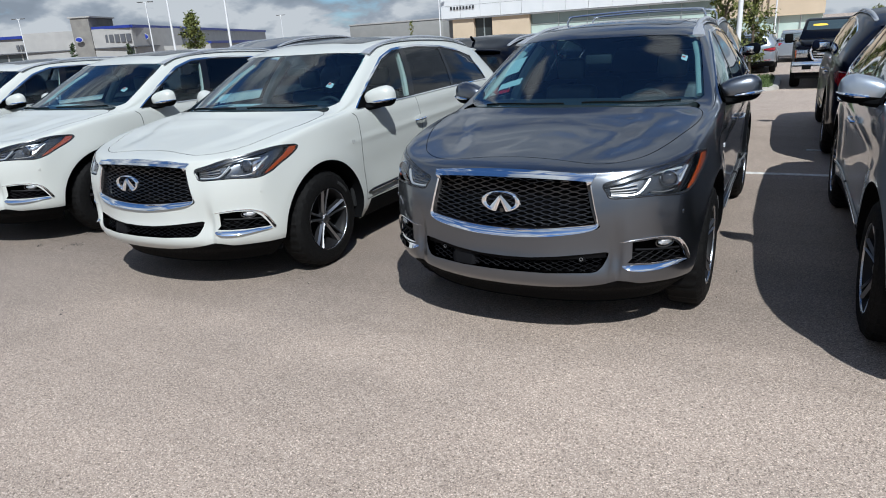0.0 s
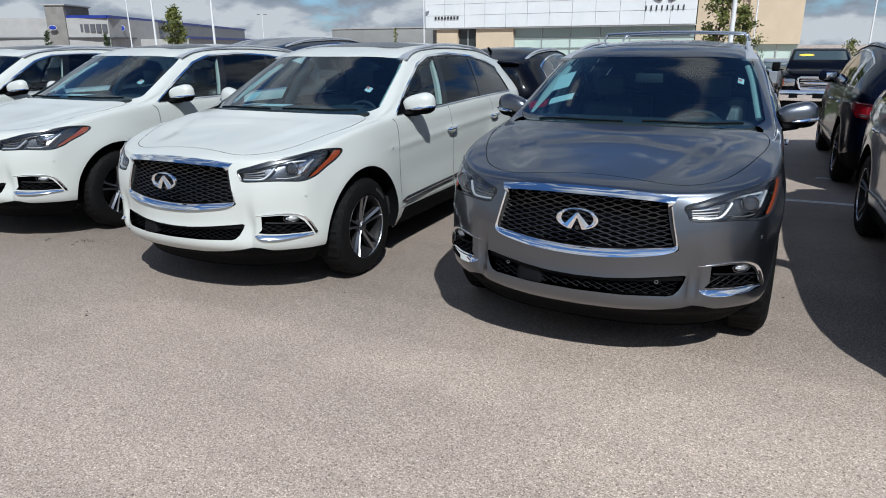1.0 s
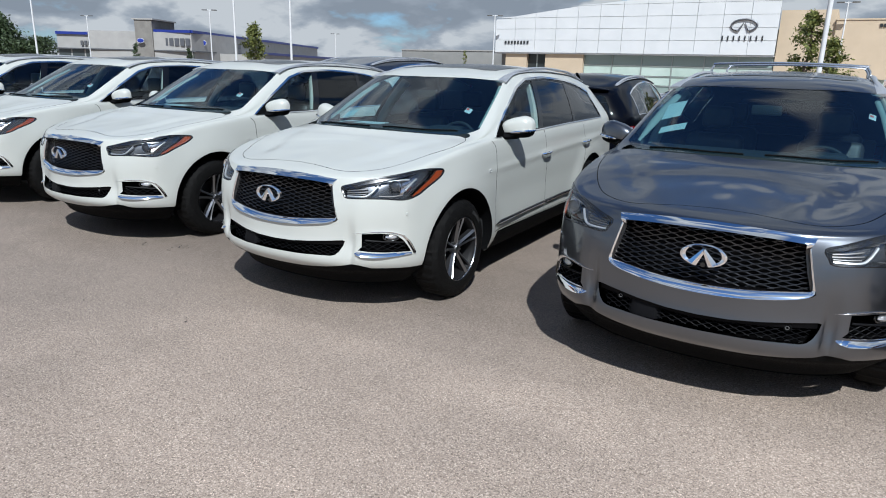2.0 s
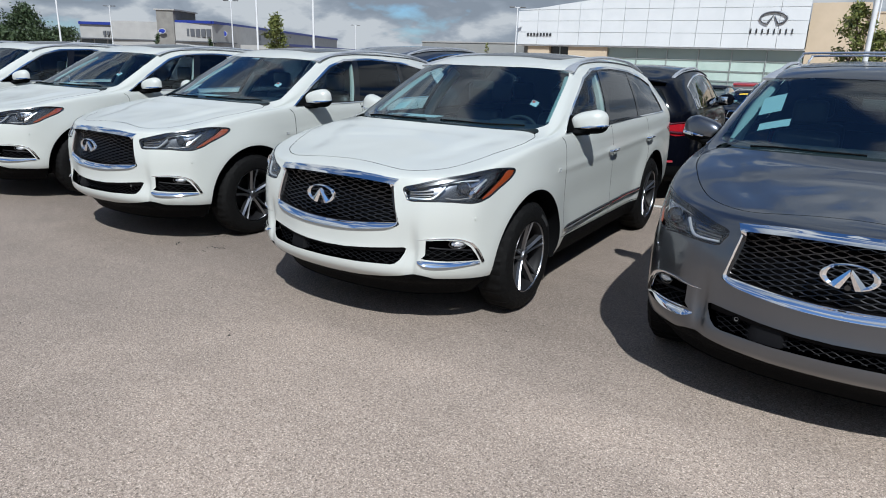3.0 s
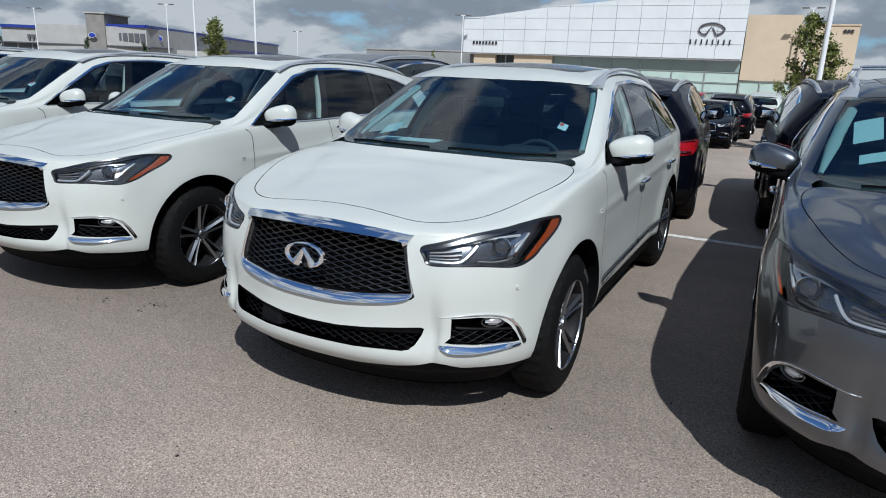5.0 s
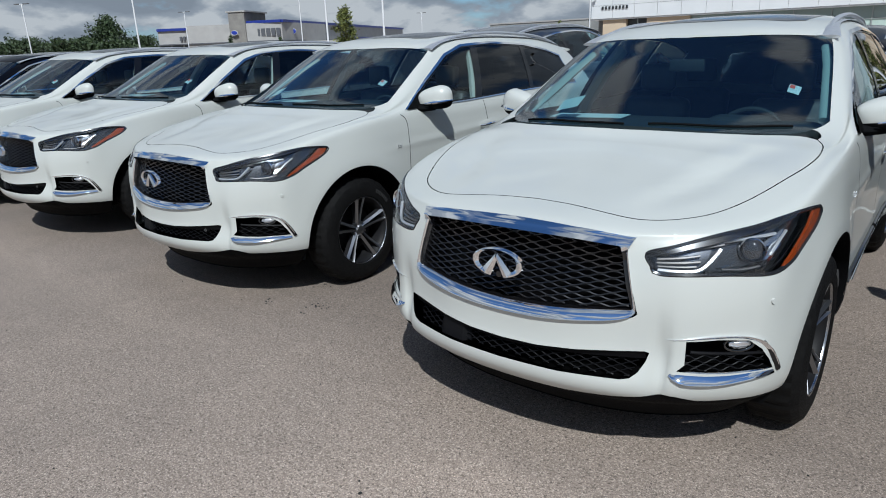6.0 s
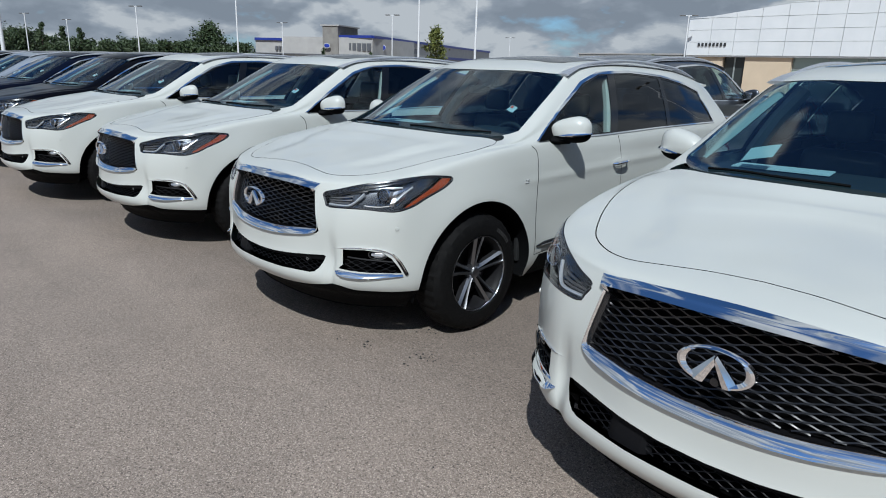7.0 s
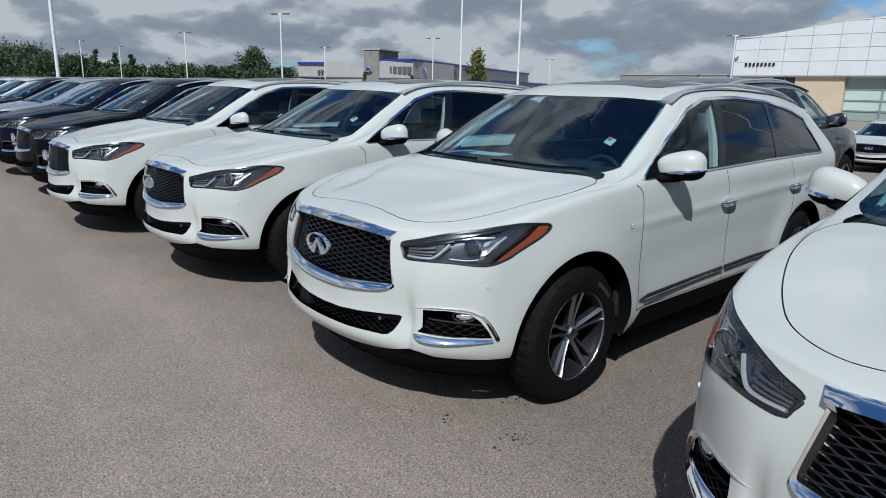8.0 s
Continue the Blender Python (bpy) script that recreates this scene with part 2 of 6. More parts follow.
    col = times(col, ramp(m, tn.outputs["Fac"], [(.34, (.92, .918, .915)), (.52, (1, 1, 1)), (.7, (1.04, 1.035, 1.03))]).outputs[0])
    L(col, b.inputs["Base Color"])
    bp = N("ShaderNodeBump")
    bp.inputs["Strength"].default_value, bp.inputs["Distance"].default_value = .25, .003
    L(edge.outputs["Distance"], bp.inputs["Height"]); L(bp.outputs[0], b.inputs["Normal"])
    return m


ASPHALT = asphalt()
LINE_PAINT = vary(material("road_paint", (.6, .6, .58), .8), 18, [(.35, (.36, .35, .33)), (.55, (.62, .61, .58))], .2, 80)
CONCRETE = vary(material("concrete", (.4, .38, .35), .85), 3, [(.3, (.34, .32, .29)), (.7, (.46, .44, .40))], .3, 60)
GRASS = vary(material("grass", (.07, .11, .03), .9), 9, [(.3, (.045, .075, .02)), (.7, (.10, .14, .04))])
PANEL = vary(material("white_metal_panel", (.66, .67, .68), .4), .5, [(.3, (.62, .635, .645)), (.7, (.68, .69, .70))])
CREAM = vary(material("cream_stucco", (.54, .43, .31), .9), .6, [(.3, (.51, .41, .295)), (.7, (.57, .46, .335))], .15, 30)
STUCCO_GREY = vary(material("grey_stucco", (.33, .32, .31), .9), .6, [(.3, (.305, .30, .29)), (.7, (.36, .35, .34))], .15, 30)
TOWER_GREY = vary(material("tower_stone", (.20, .19, .175), .9), .8, [(.3, (.17, .16, .15)), (.7, (.23, .22, .20))], .2, 20)
LOW_GREY = vary(material("far_grey_wall", (.22, .22, .215), .9), .4, [(.3, (.2, .2, .195)), (.7, (.25, .25, .24))])
BLUE_TRIM = vary(material("blue_trim", (.02, .035, .22), .4), 1, [(.3, (.014, .028, .19)), (.7, (.018, .036, .23))])
SHOP_GLASS = material("shopfront_glass", (.26, .33, .31), .08, 0, .6)
SHOP_PALE = vary(material("shopfront_blind", (.45, .55, .50), .3), .5, [(.3, (.40, .50, .45)), (.7, (.50, .60, .55))])
SHOP_FRONT = material("tinted_shop_glass", (.05, .06, .062), .12, 0, .4)
SHOP_DARK = material("dark_doorway", (.03, .035, .035), .2)
MULLION = material("mullion", (.35, .38, .37), .5, .5)
POLE_WHITE = vary(material("pole_paint", (.62, .63, .64), .5), 2, [(.3, (.58, .59, .60)), (.7, (.66, .67, .68))])
LAMP_HEAD = material("lamp_head", (.10, .10, .10), .5)
SIGN_DARK = material("sign_dark", (.03, .032, .035), .4)
SIGN_METAL = material("sign_metal", (.13, .135, .15), .5, .5)
SIGN_BLUE = material("sign_blue", (.02, .04, .28), .3)
BARK = vary(material("bark", (.10, .075, .05), .9), 8, [(.3, (.07, .05, .035)), (.7, (.13, .10, .07))], .4, 40)


def leafage(name, dark, light):
    m = material(name, light, .6)
    N, L, b = nodes_of(m)
    g = N("ShaderNodeNewGeometry")
    L(ramp(m, g.outputs["Random Per Island"], [(0, dark), (1, light)]).outputs["Color"], b.inputs["Base Color"])
    b.inputs["Subsurface Weight"].default_value = 0
    return m


LEAF = leafage("leaf_green", (.055, .075, .014), (.19, .20, .045))
LEAF_FAR = leafage("leaf_far", (.018, .034, .012), (.052, .080, .028))


# ---- building blocks ----
def mesh_object(name, verts, faces, mat, parent=None, normals=None, smooth=True):
    me = bpy.data.meshes.new(name)
    me.from_pydata([tuple(v) for v in verts], [], [tuple(f) for f in faces])
    for mm in (mat if isinstance(mat, (list, tuple)) else [mat]):
        me.materials.append(mm)
    me.validate()
    if smooth:
        me.polygons.foreach_set("use_smooth", [True] * len(me.polygons))
    if normals is not None:
        me.normals_split_custom_set_from_vertices([tuple(n) for n in normals])
    ob = new(name, me)
    ob.parent = parent
    return ob


def part(name, bm, mat, parent=None, label="", smooth=True, angle=40):
    """Links a bmesh as one mesh object under a thing or a part."""
    me = bpy.data.meshes.new(name)
    bmesh.ops.recalc_face_normals(bm, faces=bm.faces)
    if smooth:
        for e in bm.edges:
            e.smooth = len(e.link_faces) == 2 and e.calc_face_angle(0) < radians(angle)
        for f in bm.faces:
            f.smooth = True
    bm.to_mesh(me)
    bm.free()
    for mm in (mat if isinstance(mat, (list, tuple)) else [mat]):
        me.materials.append(mm)
    ob = new(name, me)
    ob.parent = parent
    if label:
        ob["label"] = label
    return ob


def empty(name, at=(0, 0, 0), turn=0):
    ob = new(name)
    ob.matrix_world = pose(*at, 0, 0, turn)
    ob.empty_display_size = .2
    return ob


def box(bm, x0, y0, z0, x1, y1, z1, bevel=0.0, seg=2):
    r = bmesh.ops.create_cube(bm, size=1)
    m = Matrix.LocRotScale(((x0 + x1) / 2, (y0 + y1) / 2, (z0 + z1) / 2), None, (x1 - x0, y1 - y0, z1 - z0))
    bmesh.ops.transform(bm, matrix=m, verts=r["verts"])
    if bevel:
        es = list({e for v in r["verts"] for e in v.link_edges})
        bmesh.ops.bevel(bm, geom=es, offset=bevel, segments=seg, affect="EDGES", profile=.5)
    return bm


def cube_part(name, dims, mat, parent=None, bevel=0.0, label="", seg=2):
    return part(name, box(bmesh.new(), *dims, bevel, seg), mat, parent, label)


def tube(bm, points, radius, sides=8, closed=False, flat=1.0, caps=True):
    """A tube along points; radius may be a number or one for each point; flat squeezes its height."""
    pts = [Vector(p) for p in points]
    n = len(pts)
    rings = []
    for i, p in enumerate(pts):
        a = pts[(i - 1) % n] if closed or i else pts[0]
        b = pts[(i + 1) % n] if closed or i < n - 1 else pts[-1]
        d = (b - a).normalized()
        up = Vector((0, 0, 1)) if abs(d.z) < .9 else Vector((1, 0, 0))
        s = d.cross(up).normalized()
        if flat == 1.0 and rings:
            # the ring is carried along without a twist
            s = (last - d * last.dot(d)).normalized()
        last = s
        t = s.cross(d)
        r = radius[i] if isinstance(radius, (list, tuple)) else radius
        rings.append([bm.verts.new(p + s * (r * math.cos(2 * math.pi * k / sides)) + t * (r * flat * math.sin(2 * math.pi * k / sides))) for k in range(sides)])
    for i in range(n if closed else n - 1):
        A, B = rings[i], rings[(i + 1) % n]
        for k in range(sides):
            bm.faces.new((A[k], A[(k + 1) % sides], B[(k + 1) % sides], B[k]))
    if caps and not closed:
        bm.faces.new(rings[0])
        bm.faces.new(rings[-1][::-1])
    return bm


def lathe(bm, profile, steps=48, axis="X", closed=True):
    """Turns (radius, offset along the axis) round the axis."""
    rings = []
    for k in range(steps):
        a = 2 * math.pi * k / steps
        rings.append([bm.verts.new((o, r * math.cos(a), r * math.sin(a)) if axis == "X" else (r * math.cos(a), r * math.sin(a), o)) for r, o in profile])
    n = len(profile)
    for k in range(steps):
        A, B = rings[k], rings[(k + 1) % steps]
        for i in range(n if closed else n - 1):
            j = (i + 1) % n
            bm.faces.new((A[i], A[j], B[j], B[i]))
    return bm


def smooth_line(points, step=.02, closed=False, curved=True):
    """Points at even steps on a Catmull-Rom curve, or on the straight lines, through the given ones."""
    P = [np.array(p, float) for p in points]
    n, out = len(P), []
    for i in range(n if closed else n - 1):
        a, b = P[i], P[(i + 1) % n]
        if closed:
            p, q = P[i - 1], P[(i + 2) % n]
        else:
            p, q = P[i - 1] if i else 2 * a - b, P[i + 2] if i + 2 < n else 2 * b - a
        k = max(1, int(round(np.linalg.norm(b - a) / step)))
        for j in range(k):
            t = j / k
            out.append(((-t + 2 * t * t - t ** 3) * p + (2 - 5 * t * t + 3 * t ** 3) * a + (t + 4 * t * t - 3 * t ** 3) * b + (t ** 3 - t * t) * q) / 2 if curved else a + (b - a) * t)
    if not closed:
        out.append(P[-1])
    return out


# ---- the sport utility car ----
FRONT_HUB, REAR_HUB, HUB_Z, TYRE_R = 1.046, 3.95, .380, .381
# ---- body cage: stations run from the nose round the flank to the tail, rows from the sill up to the spine
PLAN = [(0, .06), (.25, .075), (.48, .13), (.66, .215), (.81, .335), (.90, .47), (.945, .72), (.965, 1.06), (.97, 1.5), (.97, 2.0),
        (.97, 2.3), (.97, 2.7), (.97, 3.2), (.97, 3.7), (.965, 4.05), (.95, 4.5), (.90, 4.82), (.72, 5.0), (.38, 5.07), (0, 5.09)]
# row: height at nose, corner, flank, tail; width factor; set-back of nose and tail
LOWER = [(.21, .22, .25, .30, .84, .20, .14), (.29, .30, .32, .36, .915, .14, .06), (.355, .36, .385, .42, .965, .035, .03), (.43, .44, .46, .49, .988, -.012, .02), (.56, .59, .62, .62, 1.0, .016, .0),
         (.74, .76, .78, .78, 1.003, .02, .0), (.87, .88, .92, .90, .995, .045, .01), (.955, .975, 1.04, 1.02, .975, .085, .02)]
# each station above the belt: shoulder, cant rail, roof edge, roof and spine
# over the bonnet
BONNET = [
    [(0, .165, .985), (0, .24, 1.01), (0, .34, 1.03), (0, .45, 1.05), (0, .60, 1.07)],
    [(.25, .18, .985), (.235, .26, 1.012), (.21, .38, 1.035), (.12, .52, 1.058), (0, .68, 1.083)],
    [(.475, .235, .987), (.44, .33, 1.017), (.38, .46, 1.047), (.20, .62, 1.077), (0, .78, 1.097)],
    [(.645, .32, .995), (.60, .42, 1.025), (.51, .55, 1.058), (.27, .72, 1.092), (0, .86, 1.11)],
    [(.785, .44, 1.01), (.73, .53, 1.04), (.63, .65, 1.073), (.33, .81, 1.11), (0, .93, 1.125)],
]
# over the wings and the windscreen
WING = [
    [(.865, .56, 1.03), (.81, .63, 1.06), (.70, .74, 1.092), (.37, .88, 1.13), (0, .98, 1.14)],
    [(.91, .76, 1.07), (.85, .80, 1.095), (.75, .88, 1.12), (.40, .97, 1.15), (0, 1.03, 1.155)],
    [(.93, 1.08, 1.115), (.88, 1.10, 1.137), (.80, 1.12, 1.157), (.41, 1.12, 1.18), (0, 1.12, 1.18)],
    [(.94, 1.5, 1.147), (.90, 1.5, 1.18), (.835, 1.48, 1.215), (.42, 1.38, 1.275), (0, 1.34, 1.285)],
    [(.94, 2.0, 1.157), (.865, 2.0, 1.32), (.745, 1.98, 1.48), (.40, 1.88, 1.535), (0, 1.84, 1.54)],
]
# over the cabin and its roof
CABIN = [
    [(.94, 2.3, 1.16), (.85, 2.3, 1.40), (.69, 2.28, 1.612), (.38, 2.2, 1.672), (0, 2.18, 1.682)],
    [(.94, 2.7, 1.165), (.838, 2.7, 1.42), (.665, 2.7, 1.665), (.36, 2.7, 1.722), (0, 2.7, 1.735)],
    [(.94, 3.2, 1.172), (.828, 3.2, 1.43), (.655, 3.2, 1.672), (.36, 3.2, 1.732), (0, 3.2, 1.745)],
    [(.935, 3.7, 1.182), (.815, 3.7, 1.43), (.645, 3.7, 1.655), (.355, 3.7, 1.717), (0, 3.7, 1.73)],
    [(.925, 4.05, 1.19), (.80, 4.05, 1.42), (.63, 4.05, 1.635), (.35, 4.05, 1.695), (0, 4.05, 1.708)],
]
# round the tailgate
TAILGATE = [
    [(.90, 4.5, 1.2), (.765, 4.48, 1.41), (.60, 4.46, 1.585), (.34, 4.46, 1.625), (0, 4.46, 1.64)],
    [(.855, 4.80, 1.19), (.705, 4.76, 1.39), (.56, 4.74, 1.53), (.32, 4.77, 1.575), (0, 4.75, 1.59)],
    [(.70, 4.96, 1.15), (.60, 4.91, 1.32), (.50, 4.85, 1.48), (.28, 4.86, 1.54), (0, 4.85, 1.56)],
    [(.37, 5.03, 1.13), (.33, 4.97, 1.30), (.28, 4.91, 1.45), (.16, 4.90, 1.52), (0, 4.9, 1.545)],
    [(0, 5.05, 1.12), (0, 4.99, 1.30), (0, 4.94, 1.45), (0, 4.925, 1.5), (0, 4.92, 1.53)],
]
UPPER = BONNET + WING + CABIN + TAILGATE
NOSE = [1, 1, .9, .7, .4, .15, 0] + [0] * 13
CORNER = [0, 0, .1, .3, .6, .85, .6, .25] + [0] * 12
TAIL = [0] * 14 + [.1, .3, .6, .9, 1, 1]
def cage():
    rows = []
    for k, (px, py) in enumerate(PLAN):
        n, c, b = NOSE[k], CORNER[k], TAIL[k]
        f = 1 - n - c - b
        sec = []
        for zn, zc, zf, zb, wide, sn, sb in LOWER:
            valley = (.012 if k == 2 else -.012 if k == 3 else 0) * (1 if .5 < zn < .9 else 0)
            wide += (1 - wide) * .62 * max(0, f)
            sec.append((px * wide, valley + py + sn * max(0, 1 - max(0, py - .06) / .75) - sb * b, zn * n + zc * c + zf * f + zb * b))
        rows.append(sec + UPPER[k])
    g = np.array(rows, float)
    mir = np.array([-1, 1, 1])
    g = np.concatenate([g[1:2] * mir, g, g[-2:-1] * mir], 0)
    g = np.concatenate([2 * g[:, :1] - g[:, 1:2], g, g[:, -2:-1] * mir], 1)
    return g
CAGE = cage()
NU, NV = CAGE.shape[0] - 3, CAGE.shape[1] - 3   # spans
def weights(t):
    return np.stack([(-t + 2 * t * t - t ** 3) / 2, (2 - 5 * t * t + 3 * t ** 3) / 2, (t + 4 * t * t - 3 * t ** 3) / 2, (t ** 3 - t * t) / 2], -1)
def surface(u, v):
    u, v = np.clip(np.asarray(u, float), 0, NU), np.clip(np.asarray(v, float), 0, NV)
    i, j = np.minimum(u.astype(int), NU - 1), np.minimum(v.astype(int), NV - 1)
    a, b = weights(u - i), weights(v - j)
    out = 0
    for p in range(4):
        for q in range(4):
            out = out + (a[..., p] * b[..., q])[..., None] * CAGE[i + p, j + q]
    # the bumper is drawn in between the intake and the fog lamp, and swells above the lip
    x, y, z = np.abs(out[..., 0]), out[..., 1].copy(), out[..., 2].copy()
    near = np.clip((.75 - y) / .3, 0, 1) * np.exp(-((z - .51) / .15) ** 2)
    out[..., 1] = y + .030 * near * np.exp(-((x - .585) / .030) ** 2)
    # the bonnet swells along its middle; a hollow runs from the scuttle's end to the grille's corner
    lie = np.clip((y - .34) / .22, 0, 1) * np.clip((1.20 - y) / .25, 0, 1) * (z > 1.0)
    hollow = .43 + .27 * (y - .35) / .8
    out[..., 2] = z + lie * (-.009 * np.exp(-((x - hollow) / .070) ** 2) + .005 * np.exp(-((x - hollow + .115) / .075) ** 2))
    # a soft shoulder line runs back through the handles; the doors are hollow below it
    flank = np.clip((y - 1.25) / .5, 0, 1) * np.clip((4.6 - y) / .5, 0, 1) * (x > .6)
    line = .915 + .034 * (y - 1.3)
    # the wings swell round the wheels
    flare = 0
    for hub in (FRONT_HUB, REAR_HUB):
        flare = flare + .024 * np.exp(-((np.hypot(y - hub, z - HUB_Z) - .46) / .13) ** 2)
    push = (x > .6) * flare * np.clip((z - .22) / .1, 0, 1) + flank * (.006 * np.exp(-((z - line) / .032) ** 2) - .006 * np.exp(-((z - .70 - .03 * (y - 2.5)) / .12) ** 2))
    out[..., 0] = out[..., 0] + np.sign(out[..., 0]) * push
    return out


class Shell:
    """The car's skin, cut along its outlines into panels, panes and openings. Half of it is cut; the other half is its mirror image."""

    def __init__(self):
        n, m, s = NU * 8 + 1, NV * 8 + 1, 8
        uu, vv = np.meshgrid(np.linspace(0, NU, n), np.linspace(0, NV, m), indexing="ij")
        self.uv = np.stack([uu, vv], -1).reshape(-1, 2)
        pts = surface(uu, vv).reshape(-1, 3)
        idx = np.arange(n * m).reshape(n, m)
        a, b, c, d = idx[:-1, :-1].ravel(), idx[1:, :-1].ravel(), idx[1:, 1:].ravel(), idx[:-1, 1:].ravel()
        self.tri = np.concatenate([np.stack([a, b, c], 1), np.stack([a, c, d], 1)])
        self.pts = pts
        from mathutils import bvhtree
        self.bvh = bvhtree.BVHTree.FromPolygons([tuple(p) for p in pts], [tuple(int(i) for i in t) for t in self.tri])
        self.loops, self.regions, self.low = [], [], None

    def to_uv(self, loc, index):
        i, j, k = self.tri[index]
        A, B, C, p = self.pts[i], self.pts[j], self.pts[k], np.array(loc)
        e1, e2, q = B - A, C - A, p - A
        d11, d12, d22, q1, q2 = e1 @ e1, e1 @ e2, e2 @ e2, q @ e1, q @ e2
        den = d11 * d22 - d12 * d12
        b = c = 0.0
        if abs(den) > 1e-14:
            b, c = (d22 * q1 - d12 * q2) / den, (d11 * q2 - d12 * q1) / den
        return self.uv[i] * (1 - b - c) + self.uv[j] * b + self.uv[k] * c

    def near(self, p):
        loc, nor, index, dist = self.bvh.find_nearest(Vector(p))
        return self.to_uv(loc, index)

    def front(self, x, z):
        loc, nor, index, dist = self.bvh.ray_cast(Vector((max(x, .0005), -2, z)), Vector((0, 1, 0)))
        return np.array(loc)

    def side(self, y, z):
        loc, nor, index, dist = self.bvh.ray_cast(Vector((3, y, z)), Vector((-1, 0, 0)))
        return np.array(loc)

    def top(self, x, y):
        loc, nor, index, dist = self.bvh.ray_cast(Vector((max(x, .0005), y, 4)), Vector((0, 0, -1)))
        return np.array(loc)

    def normal(self, uv):
        uv = np.asarray(uv, float)
        u, v, h = uv[..., 0], uv[..., 1], .02
        du = surface(np.minimum(u + h, NU), v) - surface(np.maximum(u - h, 0), v)
        dv = surface(u, np.minimum(v + h, NV)) - surface(u, np.maximum(v - h, 0))
        n = np.cross(du, dv)
        return n / np.maximum(np.linalg.norm(n, axis=-1, keepdims=True), 1e-9)

    def normal_at(self, p):
        return self.normal(self.near(p))

    def lift(self, p, d):
        """A point on the skin, lifted by d along its normal."""
        uv = self.near(p)
        return surface(uv[0], uv[1]) + self.normal(uv) * d

    def line(self, points, step=.02, curved=False, closed=False):
        return [self.near(p) for p in smooth_line(points, step, closed, curved)]

    def add(self, name, loop):
        self.regions.append((name, np.array(loop)))
        self.loops.append(np.array(loop))

    def seam(self, points, width=.006, curved=True, name="seam"):
        pts = smooth_line(points, .02, False, curved)
        left, right = [], []
        for i, p in enumerate(pts):
            t = pts[min(i + 1, len(pts) - 1)] - pts[max(i - 1, 0)]
            s = np.cross(t, self.normal_at(p))
            s = s / max(np.linalg.norm(s), 1e-9) * width / 2
            left.append(self.near(p + s)); right.append(self.near(p - s))
        self.regions.insert(0, (name, np.array(left + right[::-1])))
        self.loops.append(np.array(left + right[::-1]))

    def cut(self):
        su, sv = 7, 6
        gu, gv = np.meshgrid(np.linspace(0, NU, NU * su + 1), np.linspace(0, NV, NV * sv + 1), indexing="ij")
        grid = np.stack([gu, gv], -1).reshape(-1, 2)
        allp = np.concatenate(self.loops)
        keep = np.ones(len(grid), bool)
        for k in range(0, len(grid), 500):
            d = np.abs(grid[k:k + 500, None, :] - allp[None]).max(2).min(1)
            keep[k:k + 500] = d > .045
        edge = (grid[:, 0] < 1e-6) | (grid[:, 0] > NU - 1e-6) | (grid[:, 1] < 1e-6) | (grid[:, 1] > NV - 1e-6)
        grid = grid[keep | edge]
        verts, edges = [Vector(p) for p in grid], []
        on = lambda c, val: [i for i in range(len(grid)) if abs(grid[i, c] - val) < 1e-6]
        for c, val in ((0, 0), (0, NU), (1, 0), (1, NV)):
            ids = sorted(on(c, val), key=lambda i: grid[i, 1 - c])
            edges += list(zip(ids[:-1], ids[1:]))
        for loop in self.loops:
            b = len(verts)
            verts += [Vector(p) for p in loop]
            edges += [(b + i, b + (i + 1) % len(loop)) for i in range(len(loop))]
        from mathutils import geometry
        v2, e2, f2, _, _, _ = geometry.delaunay_2d_cdt(verts, edges, [], 0, 1e-5)
        self.v2 = np.array([tuple(v) for v in v2])
        f = np.array([tuple(t) for t in f2])
        cen = self.v2[f].mean(1)
        f = f[(cen[:, 0] > 0) & (cen[:, 0] < NU) & (cen[:, 1] > 0) & (cen[:, 1] < NV)]
        a, b, c = (self.v2[f[:, i]] for i in range(3))
        area = (b[:, 0] - a[:, 0]) * (c[:, 1] - a[:, 1]) - (b[:, 1] - a[:, 1]) * (c[:, 0] - a[:, 0])
        f[area < 0] = f[area < 0][:, ::-1]
        f = f[np.abs(area) > 1e-9]
        cen = self.v2[f].mean(1)
        owner = np.full(len(f), -1)
        for r, (name, loop) in enumerate(self.regions):
            x, y = cen[:, 0], cen[:, 1]
            hit = np.zeros(len(cen), bool)
            p, q = loop, np.roll(loop, -1, 0)
            for (x0, y0), (x1, y1) in zip(p, q):
                if y0 == y1:
                    continue
                hit ^= ((y0 > y) != (y1 > y)) & (x < (x1 - x0) * (y - y0) / (y1 - y0) + x0)
            owner[hit & (owner < 0)] = r
        self.faces, self.owner = f, owner
        self.names = [r[0] for r in self.regions]
        self.P = surface(self.v2[:, 0], self.v2[:, 1])
        self.N = self.normal(self.v2)

    def pick(self, name):
        if name is None:
            return self.faces[self.owner < 0]
        ids = [i for i, n in enumerate(self.names) if n == name]
        return self.faces[np.isin(self.owner, ids)]

    def panel(self, label, region, mat, parent, off=0.0, skirt=0.0, sides="both", faces=None):
        """A panel object from a region: off lifts it from the skin, skirt gives its rim a depth. sides: both (one mesh), right or left."""
        F = self.pick(region) if faces is None else faces
        used, inv = np.unique(F, return_inverse=True)
        F = inv.reshape(F.shape)
        N = self.N[used].copy()
        lift = off(self.P[used]) if callable(off) else np.full(len(used), off)
        P = self.P[used] + N * lift[:, None]
        mid = np.abs(self.P[used][:, 0]) < 1e-5
        P[mid, 0], N[mid, 0] = 0, 0
        edges = {}
        for t in F:
            for k in range(3):
                a, b = int(t[k]), int(t[(k + 1) % 3])
                if (b, a) in edges:
                    del edges[(b, a)]
                else:
                    edges[(a, b)] = True
        rim = [e for e in edges if not (mid[e[0]] and mid[e[1]])] if skirt else []
        V, NN, FF = [*P], [*N], [tuple(int(i) for i in t) for t in F]
